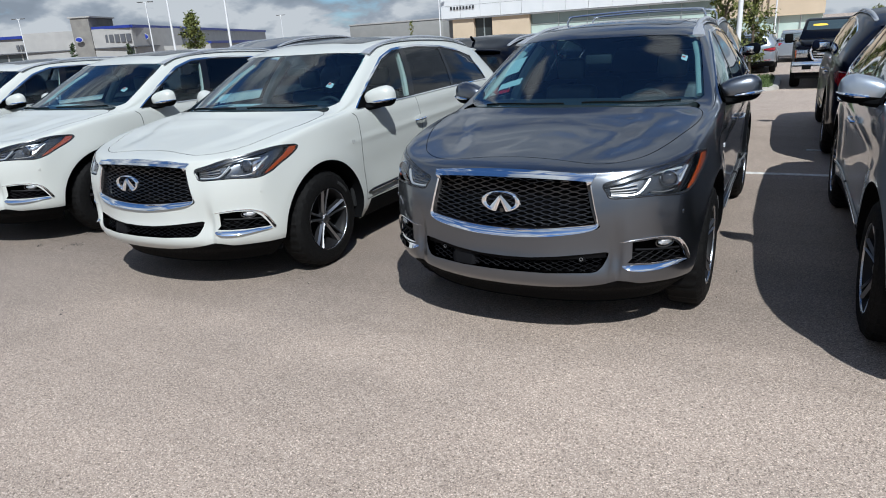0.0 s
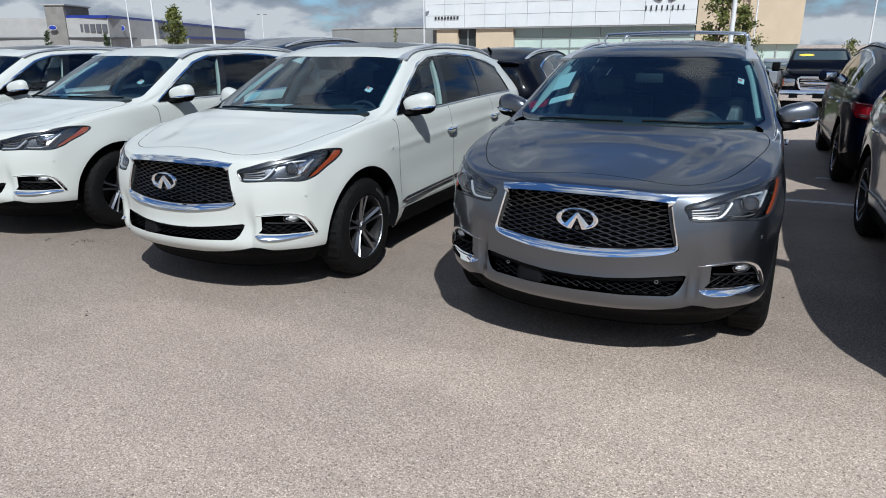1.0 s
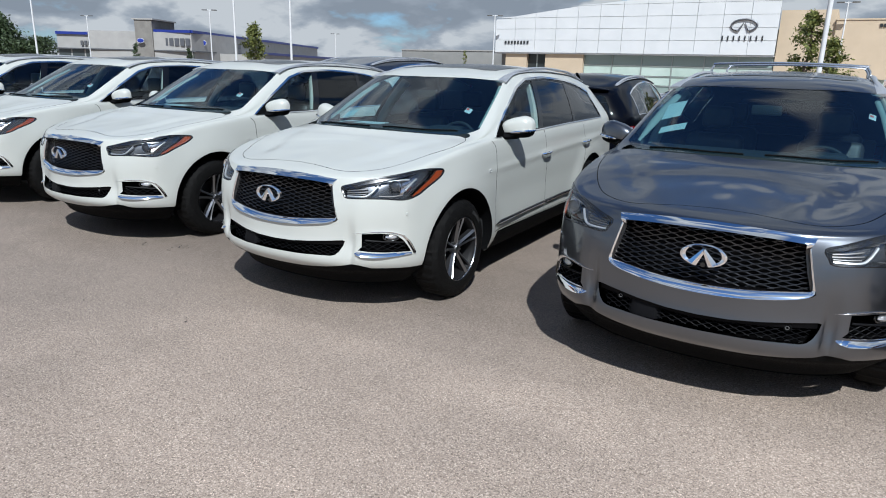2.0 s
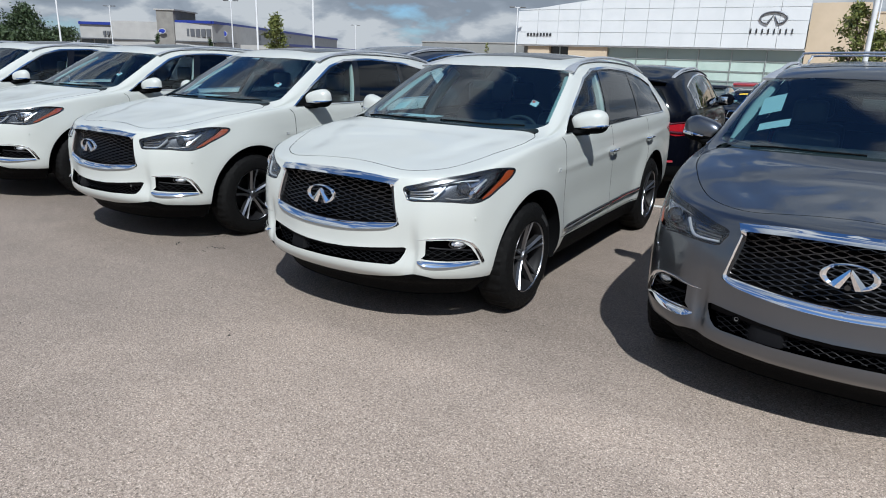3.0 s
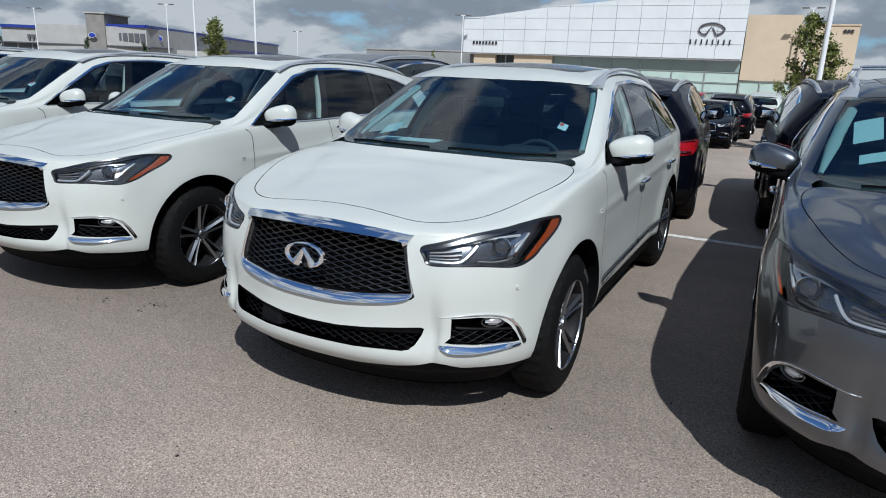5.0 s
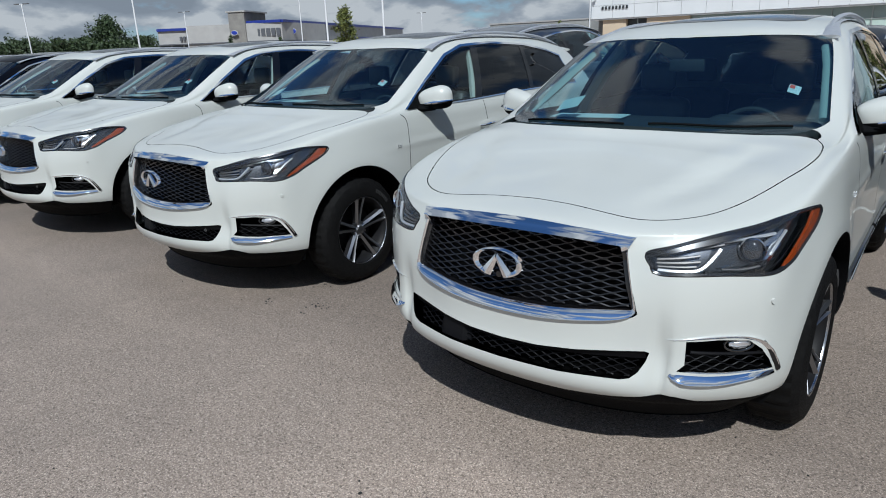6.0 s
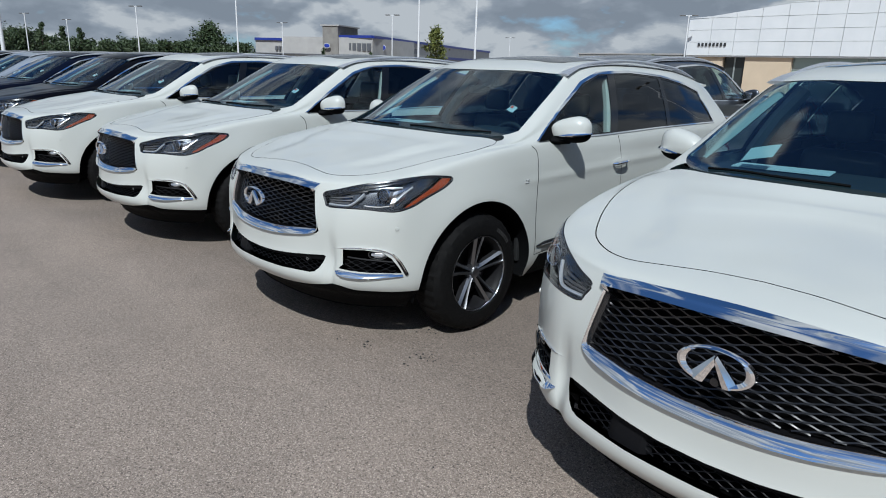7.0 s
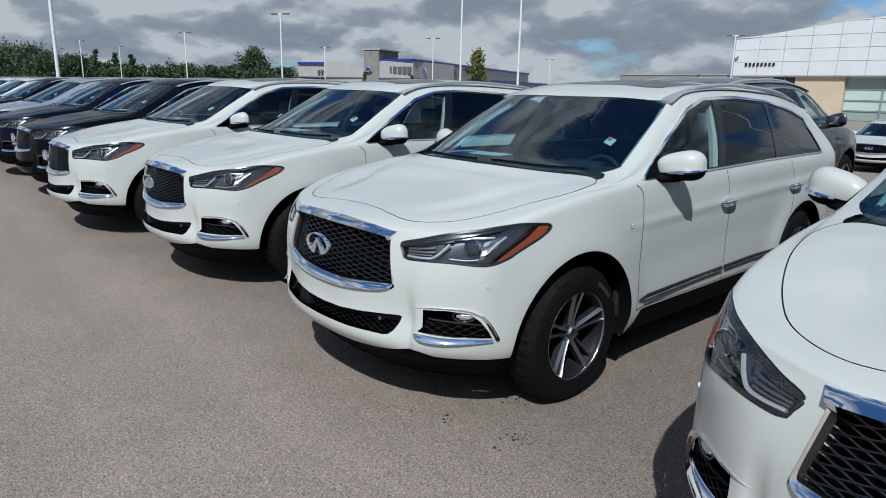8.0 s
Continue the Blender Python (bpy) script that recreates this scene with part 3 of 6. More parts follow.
        if rim:
            low = {}
            for a, b in rim:
                for i in (a, b):
                    if i not in low:
                        low[i] = (len(V), len(V) + 1)
                        out = N[i]
                        V += [P[i], P[i] - N[i] * skirt]
                        NN += [None, None]
            for a, b in rim:
                FF.append((low[b][0], low[a][0], low[a][1], low[b][1]))
                d = P[b] - P[a]
                s = np.cross(d, N[a])
                s = s / max(np.linalg.norm(s), 1e-9)
                for i in low[a] + low[b]:
                    NN[i] = s if NN[i] is None else NN[i] + s
            NN = [n / max(np.linalg.norm(n), 1e-9) for n in NN]
        V, NN = np.array(V), np.array(NN)
        flip = np.array([-1, 1, 1])
        if sides == "left":
            V, NN, FF = V * flip, NN * flip, [t[::-1] for t in FF]
        elif sides == "both":
            k = len(V)
            seam = {i: i for i in range(len(mid)) if mid[i]}
            other = [seam.get(i, i + k) for i in range(k)]
            FF = FF + [tuple(other[i] for i in t[::-1]) for t in FF]
            V, NN = np.concatenate([V, V * flip]), np.concatenate([NN, NN * flip])
            live = np.unique(np.concatenate([np.array(t) for t in FF]))
            back = {int(i): j for j, i in enumerate(live)}
            V, NN, FF = V[live], NN[live], [tuple(back[i] for i in t) for t in FF]
        return mesh_object(label, V, FF, mat, parent, None if callable(off) else NN)


LAMP_LINE = [(.512, .202, .921), (.589, .246, .946), (.693, .323, .979), (.796, .43, 1.007), (.85, .515, 1.020), (.893, .607, 1.027), (.931, .80, 1.010), (.934, .76, .965), (.921, .609, .905),
             (.908, .525, .868), (.867, .424, .844), (.746, .306, .853), (.565, .198, .852), (.53, .195, .88)]


def draw_outlines(sh):
    F, S, T = sh.front, sh.side, sh.top
    out_v = NV + .3
    # bonnet
    lead = [(0, .335, 1.028), (.15, .325, 1.026), (.284, .303, 1.021), (.40, .294, 1.013), (.48, .309, 1.011), (.56, .352, 1.013), (.64, .425, 1.023), (.70, .52, 1.042),
            (.765, .67, 1.073), (.825, .87, 1.107), (.853, 1.02, 1.13), (.861, 1.14, 1.149), (.848, 1.26, 1.170), (.815, 1.325, 1.184)]
    back = [(.815, 1.325, 1.184), (.74, 1.325, 1.185), (.56, 1.238, 1.19), (.35, 1.192, 1.195), (0, 1.18, 1.195)]
    hood = sh.line(lead, .02, True) + sh.line(back, .02, True)
    sh.add("hood", hood + [np.array((hood[-1][0], out_v)), np.array((-.3, out_v)), np.array((-.3, hood[0][1]))])
    # windscreen and the scuttle in front of it
    wbase = [(0, 1.205, 1.22), (.35, 1.21, 1.208), (.54, 1.25, 1.206), (.70, 1.33, 1.2), (.79, 1.44, 1.215), (.825, 1.53, 1.238)]
    wside = [(.825, 1.53, 1.238), (.735, 2.016, 1.50), (.69, 2.19, 1.59)]
    wtop = [(.69, 2.19, 1.59), (.66, 2.185, 1.61), (.58, 2.12, 1.61), (.28, 2.02, 1.615), (0, 2.0, 1.615)]
    glass_line = sh.line(wbase, .02, True) + sh.line(wside, .03, True)[1:] + sh.line(wtop, .02, True)[1:]
    sh.add("windshield", glass_line + [np.array((glass_line[-1][0], out_v)), np.array((glass_line[0][0], out_v))])
    sc = sh.line(back, .02, True) + sh.line([(0, 1.23, 1.22), (.35, 1.23, 1.21), (.54, 1.27, 1.21), (.70, 1.35, 1.205), (.785, 1.42, 1.211), (.822, 1.375, 1.195), (.815, 1.325, 1.184)], .02, True)
    k = len(sh.line(back, .02, True))
    sh.add("cowl", sc[:k] + [np.array((sc[k - 1][0], out_v)), np.array((sc[k][0], out_v))] + sc[k:])
    # grille, its bright surround, and the lower intake
    def belt(points, curved=False):
        l = sh.line([F(x, z) for x, z in points], .015, curved)
        return [np.array((-.3, l[0][1]))] + l + [np.array((-.3, l[-1][1]))]
    sh.add("grille_hole", belt([(0, .946), (.13, .946), (.25, .943), (.425, .934), (.434, .90), (.458, .80), (.483, .716), (.47, .708), (.25, .692), (.12, .685), (0, .683)]))
    sh.add("grille_surround", belt([(0, .990), (.13, .988), (.25, .983), (.38, .975), (.47, .967), (.447, .925), (.475, .81), (.505, .703), (.49, .690), (.38, .672), (.25, .657), (.12, .648), (0, .645)]))
    sh.add("intake_hole", belt([(0, .526), (.15, .530), (.30, .542), (.45, .556), (.535, .566), (.550, .560), (.543, .530), (.524, .490), (.500, .466), (.47, .458), (.25, .452), (0, .450)]))
    # headlamp, fog lamp
    lampl = LAMP_LINE
    sh.add("amber", sh.line([(.917, .735, 1.008), (.930, .795, 1.005), (.933, .757, .965), (.920, .609, .908), (.907, .522, .872), (.893, .476, .858), (.900, .495, .876), (.914, .572, .919), (.923, .665, .965)], .015, False, True))
    upper = LAMP_LINE[:6]
    sh.add("lamp_hood", sh.line(upper + [(x, y - .004, z - d) for (x, y, z), d in zip(upper[::-1], (.012, .028, .032, .032, .026, .014))], .015, False, True))
    sh.add("headlamp", sh.line(lampl, .015, True, True))
    sh.add("fog_hole", sh.line([F(.664, .619), F(.756, .622), (.832, .368, .610), (.866, .409, .572), (.886, .443, .522), (.893, .462, .487), F(.79, .490), F(.70, .497), F(.642, .506), F(.664, .530)], .015, False, True))
    # wheel openings
    for name, hub, r in (("arch", FRONT_HUB, .466), ("arch", REAR_HUB, .46)):
        arc = [S(hub - r * 1.02 * math.cos(a), max(.285, HUB_Z + r * math.sin(a))) for a in np.linspace(-.2, math.pi + .2, 60)]
        l = [sh.near(p) for p in arc]
        sh.add(name, [np.array((l[0][0], -.4))] + l + [np.array((l[-1][0], -.4))])
    # side windows
    sh.add("front_pane", sh.line([S(1.70, 1.197), S(2.0, 1.368), S(2.32, 1.530), S(2.58, 1.597), S(2.70, 1.604), S(2.50, 1.196)], .025, False, True))
    sh.add("rear_pane", sh.line([S(2.60, 1.198), S(2.80, 1.609), S(3.04, 1.614), S(3.52, 1.590), S(3.40, 1.211)], .025, False, True))
    sh.add("quarter_pane", sh.line([S(3.47, 1.213), S(3.585, 1.585), S(4.05, 1.517), S(4.255, 1.462), S(4.25, 1.405), S(4.32, 1.217)], .025, False, True))
    dlo = [S(1.60, 1.174), S(1.945, 1.373), S(2.295, 1.554), S(2.58, 1.624), S(3.04, 1.641), S(3.6, 1.612), S(4.05, 1.544), S(4.292, 1.484), S(4.285, 1.41), S(4.362, 1.197), S(3.2, 1.192), S(2.4, 1.175)]
    inner = [S(1.645, 1.182), S(1.96, 1.362), S(2.305, 1.538), S(2.58, 1.606), S(3.04, 1.623), S(3.6, 1.595), S(4.05, 1.527), S(4.272, 1.470), S(4.265, 1.408), S(4.338, 1.207), S(3.2, 1.202), S(2.4, 1.185)]
    sh.add("window_black", sh.line(inner, .025, False, True))
    sh.add("window_chrome", sh.line(dlo, .025, False, True))
    sh.add("front_door", sh.line([S(1.545, 1.15), S(1.582, 1.10), S(1.588, .95), S(1.585, .41), S(2.66, .41), S(2.645, .9), S(2.60, 1.168), S(2.2, 1.160)], .03, False, True))
    sh.add("rear_door", sh.line([S(2.66, .41), S(3.50, .41), S(3.545, .55), S(3.66, .78), S(3.71, .98), S(3.66, 1.178), S(2.60, 1.168), S(2.645, .9)], .03, False, True))
    # tail lamp, tailgate glass, glass roof
    sh.add("tail_lamp", sh.line([(.955, 4.50, 1.03), (.93, 4.72, 1.07), (.80, 4.93, 1.055), (.60, 5.03, 1.02), (.45, 5.06, .985), (.46, 5.06, .95), (.58, 5.05, .92), (.78, 4.98, .885), (.90, 4.83, .90)], .02, False, True))
    rear = sh.line([(0, 5.045, 1.16), (.4, 5.015, 1.16), (.63, 4.965, 1.18), (.60, 4.91, 1.32), (.52, 4.865, 1.45), (.3, 4.90, 1.465), (0, 4.93, 1.475)], .025)
    sh.add("rear_pane_tail", [np.array((NU + .3, rear[0][1]))] + rear + [np.array((NU + .3, rear[-1][1]))])
    pano = sh.line([T(0, 2.30), T(.44, 2.33), T(.52, 2.40), T(.53, 2.95), T(.0, 2.97)], .03)
    sh.add("sunroof", pano + [np.array((pano[-1][0], out_v)), np.array((pano[0][0], out_v))])
    # black skirt round the foot of the body
    us = np.linspace(0, NU, 200)
    vs = np.linspace(0, 4, 200)
    low = []
    for u in us:
        z = surface(np.full(200, u), vs)[:, 2]
        p = surface(u, 1.0)
        goal = np.interp(p[1], [.0, .5, .62, 1.2, 1.4, 1.57, 1.64, 3.5, 4.4, 4.8, 5.1], [.392, .388, .365, .35, .252, .252, .40, .40, .42, .50, .52])
        if p[1] < .62:
            goal = np.interp(p[0], [0, .24, .40, .48, .56, .60, .66, .80, .88], [.352, .358, .374, .388, .404, .400, .376, .370, .364])
        low.append((u, float(np.interp(goal, z, vs))))
    sh.add("skirt", [np.array(q) for q in low] + [np.array((NU + .3, -.4)), np.array((-.3, -.4))])
    # panel gaps
    sh.seam(lead, .005); sh.seam(back, .004)
    sh.seam([S(1.533, 1.149), S(1.582, 1.10), S(1.588, .95), S(1.585, .41)], .006)
    sh.seam([S(2.60, 1.168), S(2.645, .9), S(2.66, .41)], .006)
    sh.seam([S(3.66, 1.178), S(3.71, .98), S(3.66, .78), S(3.545, .55), S(3.50, .41)], .006)
    sh.seam([S(1.585, .41), S(2.66, .41), S(3.50, .41)], .006, False)
    sh.cut()


def blade(sh, path, inner, flip):
    """A bright moulding swept over the skin: from a sunk edge on the inner side (1 or -1) to a proud outer edge. path: x, y, z, half width, depth."""
    bm = bmesh.new()
    rings = []
    pts = [np.array(q, float) for q in path]
    for i, q in enumerate(pts):
        uv = sh.near(q[:3])
        p, n = surface(uv[0], uv[1]), sh.normal(uv)
        t = pts[min(i + 1, len(pts) - 1)][:3] - pts[max(i - 1, 0)][:3]
        b = np.cross(n, t)
        b = b / max(np.linalg.norm(b), 1e-9) * inner
        h, d = q[3], q[4]
        ring, deep = [], -max(1.2, .024 / max(d, .002))
        for along, out in ((1, -.8), (.9, -.55), (.2, .25), (-.6, .85), (-.9, 1.0), (-1, .75), (-1, deep), (1, -1.1)):
            v = p + b * h * along + n * d * out
            ring.append(bm.verts.new((v[0] * flip, v[1], v[2])))
        rings.append(ring)
    for A, B in zip(rings[:-1], rings[1:]):
        for k in range(8):
            bm.faces.new((A[k], A[(k + 1) % 8], B[(k + 1) % 8], B[k]))
    bm.faces.new(rings[0]); bm.faces.new(rings[-1][::-1])
    return bm


def wheel_parts(parent):
    """A road wheel about the x axis, its face towards +x."""
    R, W = TYRE_R, .118
    bm = lathe(bmesh.new(), [(.240, -W + .015), (.252, -W), (.30, -W - .006), (.345, -W + .008), (R - .006, -W + .035), (R, -W + .06), (R, W - .06), (R - .006, W - .035), (.345, W - .008), (.30, W + .006), (.252, W), (.240, W - .015)], 144)
    for v in bm.verts:
        a = math.atan2(v.co.z, v.co.y)
        if abs(v.co.x) > .05 and math.hypot(v.co.y, v.co.z) > .367 and int(a / (2 * math.pi) * 72 + 72) % 2:
            v.co.y, v.co.z = v.co.y * .984, v.co.z * .984
    part("tyre", bm, RUBBER, parent, "black tyre with chunky shoulder tread", True, 25)
    bm = bmesh.new()
    for a0 in (.6,):
        for k in range(8):
            a = a0 + k * .062
            q = [(W + .0035, r * math.cos(a + d), r * math.sin(a + d)) for d, r in ((0, .288), (.042, .288), (.042, .312), (0, .312))]
            f = bm.faces.new([bm.verts.new(p) for p in q])
            e = bmesh.ops.extrude_face_region(bm, geom=[f])
            bmesh.ops.translate(bm, verts=[g for g in e["geom"] if isinstance(g, bmesh.types.BMVert)], vec=(.0045, 0, 0))
    part("sidewall_marking", bm, TYRE_MARK, parent, "raised grey marks on the sidewall", False)
    part("rim", lathe(bmesh.new(), [(.232, -W + .02), (.246, -W + .02), (.248, W - .012), (.2445, W - .002), (.239, W - .003), (.235, W - .010), (.236, W - .030)], 72), RIM, parent, "bright machined rim lip")
    part("rim_barrel", lathe(bmesh.new(), [(.206, -W + .02), (.232, -W + .02), (.235, W - .012), (.226, W - .020), (.214, W - .05)], 56), RIM_DARK, parent)
    part("brake_disc", lathe(bmesh.new(), [(.0, .0), (.160, .0), (.160, .012), (.0, .012)], 48), DISC, parent)
    part("backplate", lathe(bmesh.new(), [(.0, -.03), (.215, -.03), (.215, -.02), (.0, -.02)], 40), HOLLOW_SHADE, parent)
    # five forked spokes: each arm has a sharp ridge, a broad and a narrow facet, and dark flanks
    stations = ((.026, -.052, .022, .013), (.065, -.047, .021, .0145), (.110, -.039, .0195, .0185), (.160, -.028, .0185, .0245), (.205, -.016, .021, .031), (.236, -.009, .026, .036))
    for k in range(5):
        mid = 2 * math.pi * (k + .25) / 5
        d, t = Vector((0, math.cos(mid), math.sin(mid))), Vector((0, -math.sin(mid), math.cos(mid)))
        bm = bmesh.new()
        for lean in (-1, 1):
            rows = []
            for r, x, w, gap in stations:
                c = d * r + t * (lean * gap) + Vector((W + x, 0, 0))
                rows.append([bm.verts.new(c + t * (lean * w * q) + Vector((h, 0, 0))) for q, h in ((-.75, -.040), (-.52, -.006), (-.25, .006), (.58, -.008), (.85, -.040))])
            for A, B in zip(rows[:-1], rows[1:]):
                for i in range(4):
                    bm.faces.new((A[i], A[i + 1], B[i + 1], B[i])).material_index = 0 if i in (1, 2) else 1
        part("spoke", bm, [RIM_GREY, RIM_DARK], parent, "forked alloy spoke with ridged grey facets", True, 20)
    bm = lathe(bmesh.new(), [(.0, W - .030), (.020, W - .030), (.030, W - .034), (.034, W - .044), (.034, W - .06), (.0, W - .06)], 32)
    for k in range(5):
        a = 2 * math.pi * (k + .75) / 5
        bmesh.ops.create_cone(bm, cap_ends=True, segments=6, radius1=.0095, radius2=.0085, depth=.03, matrix=Matrix.Translation((W - .058, .056 * math.cos(a), .056 * math.sin(a))) @ Matrix.Rotation(math.pi / 2, 4, "Y"))
    part("hub_cap", bm, RIM_GREY, parent)


def grille_mesh(sh, inside, z0, z1, pitch, wave, amp, back, thick):
    """Wavy bars that meet crest to trough and make a mesh, set behind the skin."""
    bm = bmesh.new()
    n = int((z1 - z0) / pitch) + 1
    for i in range(n + 1):
        z = z0 + i * pitch
        for sx in (1, -1):
            run = []
            for x in np.arange(0, .60, wave / 10):
                zz = z + amp * math.sin(2 * math.pi * x / wave + math.pi * i + math.pi / 2)
                if inside(x, zz):
                    p = sh.front(x, min(max(zz, .40), .95))
                    run.append((sx * x, p[1] + back, zz))
                elif len(run) > 1:
                    tube(bm, run, thick, 4, flat=1.0); run = []
                else:
                    run = []
            if len(run) > 1:
                tube(bm, run, thick, 4)
    return bm


def emblem(sh, z=.842, half=.112, high=.058):
    """An oval ring, heavy at its foot, whose open ends rise to a peak."""
    bm = bmesh.new()
    y = .041
    rings = []
    for k in range(61):
        a = math.radians(-90 + 27 + (360 - 54) * k / 60)
        ca, sa = math.cos(a), math.sin(a)
        w = .012 + .015 * abs(ca) ** 1.5 + .006 * max(0, -sa)
        v = .010 + .014 * max(0, -sa) ** 2
        bow = .005 * ca * ca
        pts = ((half, high, .010), (half - .002, high - .002, -.006), (half - w * .45, high - v * .45, -.010), (half - w, high - v, -.003), (half - w, high - v, .010))
        rings.append([bm.verts.new((p * ca, y + bow + d, z + q * sa)) for p, q, d in pts])
    for A, B in zip(rings[:-1], rings[1:]):
        for i in range(5):
            bm.faces.new((A[i], A[(i + 1) % 5], B[(i + 1) % 5], B[i]))
    bm.faces.new(rings[0]); bm.faces.new(rings[-1][::-1])
    for s in (-1, 1):
        foot, peak = [(.068, -.035), (.0505, -.049), (.0285, -.055)], [(.0035, .036), (.0015, .028), (.0, .008)]
        low = [bm.verts.new((s * p, y - (.010 if i == 1 else .001), z + q)) for i, (p, q) in enumerate(foot)]
        top = [bm.verts.new((s * p, y - (.009 if i == 1 else .002), z + q)) for i, (p, q) in enumerate(peak)]
        lb = [bm.verts.new((v.co.x, y + .010, v.co.z)) for v in low]
        tb = [bm.verts.new((v.co.x, y + .010, v.co.z)) for v in top]
        for i in range(2):
            bm.faces.new((low[i], low[i + 1], top[i + 1], top[i]))
        bm.faces.new((low[0], top[0], tb[0], lb[0])); bm.faces.new((low[2], top[2], tb[2], lb[2]))
        bm.faces.new((low[0], low[1], low[2], lb[2], lb[0])); bm.faces.new((top[0], top[1], top[2], tb[2], tb[0]))
    return bm


def mirror_shell(bm, sx):
    """A door mirror's housing: a rounded box, full in front, with a flat back."""
    r = bmesh.ops.create_uvsphere(bm, u_segments=28, v_segments=18, radius=1)
    for v in r["verts"]:
        x, y, z = v.co
        sq = lambda a, p: math.copysign(abs(a) ** p, a)
        x, z = sq(x, .66), sq(z, .68 if z < 0 else .76)
        y = sq(y, .8) * (1.0 if y < 0 else .35)
        taper = .90 + .09 * (x + 1) / 2 if z < 0 else .66 + .34 * min(1, .75 * (x + 1))
        v.co = (sx * (1.012 + x * .135), 1.85 + y * .09 + .05 * (x + 1) / 2, 1.238 + z * (.084 if z < 0 else .100) * taper + .006 * x)
    return bm


def build_suv():
    sh = Shell()
    draw_outlines(sh)
    root = empty("sport_utility_car")
    p = lambda label, region, mat, **k: sh.panel(label, region, mat, root, **k)
    p("body", None, WHITE)
    p("bonnet", "hood", WHITE)
    p("panel_gap", "seam", SEAM, off=-.007)
    p("windscreen", "windshield", WINDSHIELD, off=-.002)
    p("cowl", "cowl", PLASTIC, off=-.035, skirt=.03)
    band = p("grille_surround", "grille_surround", CHROME, off=lambda q: -.018 + .022 * np.clip((q[:, 2] - .915) / .02, 0, 1) + .024 * np.clip((.986 - .045 * q[:, 0] - q[:, 2]) / .04, 0, 1) * np.clip((q[:, 2] - .90) / .03, 0, 1), skirt=.05)
    band.data.materials.append(MESH_BLACK)
    for f in band.data.polygons:
        f.material_index = int(f.center.z < .928)
    p("lower_skirt", "skirt", PLASTIC, off=-.004)
    p("tailgate_window", "rear_pane_tail", PRIVACY, off=-.002)
    p("glass_roof", "sunroof", GLOSS_BLACK, off=.002)
    for side in ("right", "left"):
        p("front_door", "front_door", WHITE, sides=side)
        p("rear_door", "rear_door", WHITE, sides=side)
        p("front_window", "front_pane", SIDE_GLASS, sides=side, off=-.002)
        p("rear_window", "rear_pane", PRIVACY, sides=side, off=-.002)
        p("quarter_window", "quarter_pane", PRIVACY, sides=side, off=-.002)
        p("window_pillar", "window_black", GLOSS_BLACK, sides=side, off=.001)
        p("window_trim", "window_chrome", CHROME, sides=side, off=.006, skirt=.012)
        tail = p("tail_lamp", "tail_lamp", TAIL_RED, sides=side, off=.005, skirt=.02)
        sx = 1 if side == "right" else -1
        M = lambda q: (sx * q[0], q[1], q[2])
        for run, r in (([(.52, 5.06, .95), (.62, 5.04, .945), (.78, 4.97, .925), (.88, 4.86, .925)], .020), ([(.52, 5.055, 1.0), (.66, 5.01, 1.025), (.80, 4.92, 1.045), (.91, 4.75, 1.055)], .012)):
            part("smoked_band", tube(bmesh.new(), [M(sh.lift(q, .001)) for q in smooth_line(run, .03)], r, 8, flat=1.0), TAIL_DARK, tail, "dark smoked band of the tail lamp")
        run = smooth_line([(.55, 5.03, .555), (.66, 5.0, .56), (.76, 4.95, .565)], .04)
        part("bumper_reflector", tube(bmesh.new(), [M(sh.lift(q, .002)) for q in run], .018, 8, flat=.9), TAIL_RED, root, "red reflector strip in the bumper")
        # headlamp: bezel sunk behind a clear lens, projector, bright hook, amber corner
        lamp = sh.panel("headlamp", None, LENS, root, off=.003, skirt=.012, sides=side, faces=np.concatenate([sh.pick("headlamp"), sh.pick("amber"), sh.pick("lamp_hood")]))
        sh.panel("lamp_hood", "lamp_hood", LAMP_BLACK, lamp, off=-.004, skirt=.012, sides=side)
        sh.panel("bezel", "headlamp", LAMP_DARK, lamp, off=-.045, sides=side)
        rim = smooth_line(LAMP_LINE, .015, True, True)
        part("lamp_edge", tube(bmesh.new(), [M(sh.lift(q, -.006)) for q in rim], .0085, 6, True), LAMP_BLACK, lamp, "black edge of the lamp")
        sh.panel("turn_reflector", "amber", AMBER, lamp, off=-.003, skirt=.010, sides=side)
        for cx, cz, rr, name in ((.808, .926, .044, "projector"),):
            c = sh.front(cx, cz)
            nrm = Vector(sh.normal_at(c)).lerp(Vector((0, -1, 0)), .6).normalized()
            c = c - np.array(nrm) * .016
            turn = nrm.to_track_quat("Z", "Y").to_matrix().to_4x4()
            bm = lathe(bmesh.new(), [(rr * .72, -.02), (rr, -.01), (rr, .004), (rr * .93, .008), (rr * .80, -.002)], 32, "Z")
            bmesh.ops.transform(bm, matrix=Matrix.Translation(c) @ turn, verts=bm.verts)
            bmesh.ops.transform(bm, matrix=Matrix.Diagonal((sx, 1, 1, 1)), verts=bm.verts)
            part(name + "_ring", bm, CHROME, lamp)
            bm = bmesh.new()
            bmesh.ops.create_uvsphere(bm, u_segments=20, v_segments=12, radius=rr * .74)
            bmesh.ops.transform(bm, matrix=Matrix.Diagonal((sx, 1, 1, 1)) @ Matrix.Translation(c) @ turn @ Matrix.Diagonal((1, 1, .35, 1)), verts=bm.verts)
            part(name, bm, LAMP_GLASS, lamp, "dark glass projector lens")
        grid = [[M(sh.lift(sh.front(x, z0 + (z1 - z0) * k / 3), -.034)) for k in range(4)] for x, z0, z1 in ((.54, .868, .905), (.60, .868, .925), (.66, .870, .94), (.705, .895, .95))]
        bm = bmesh.new()
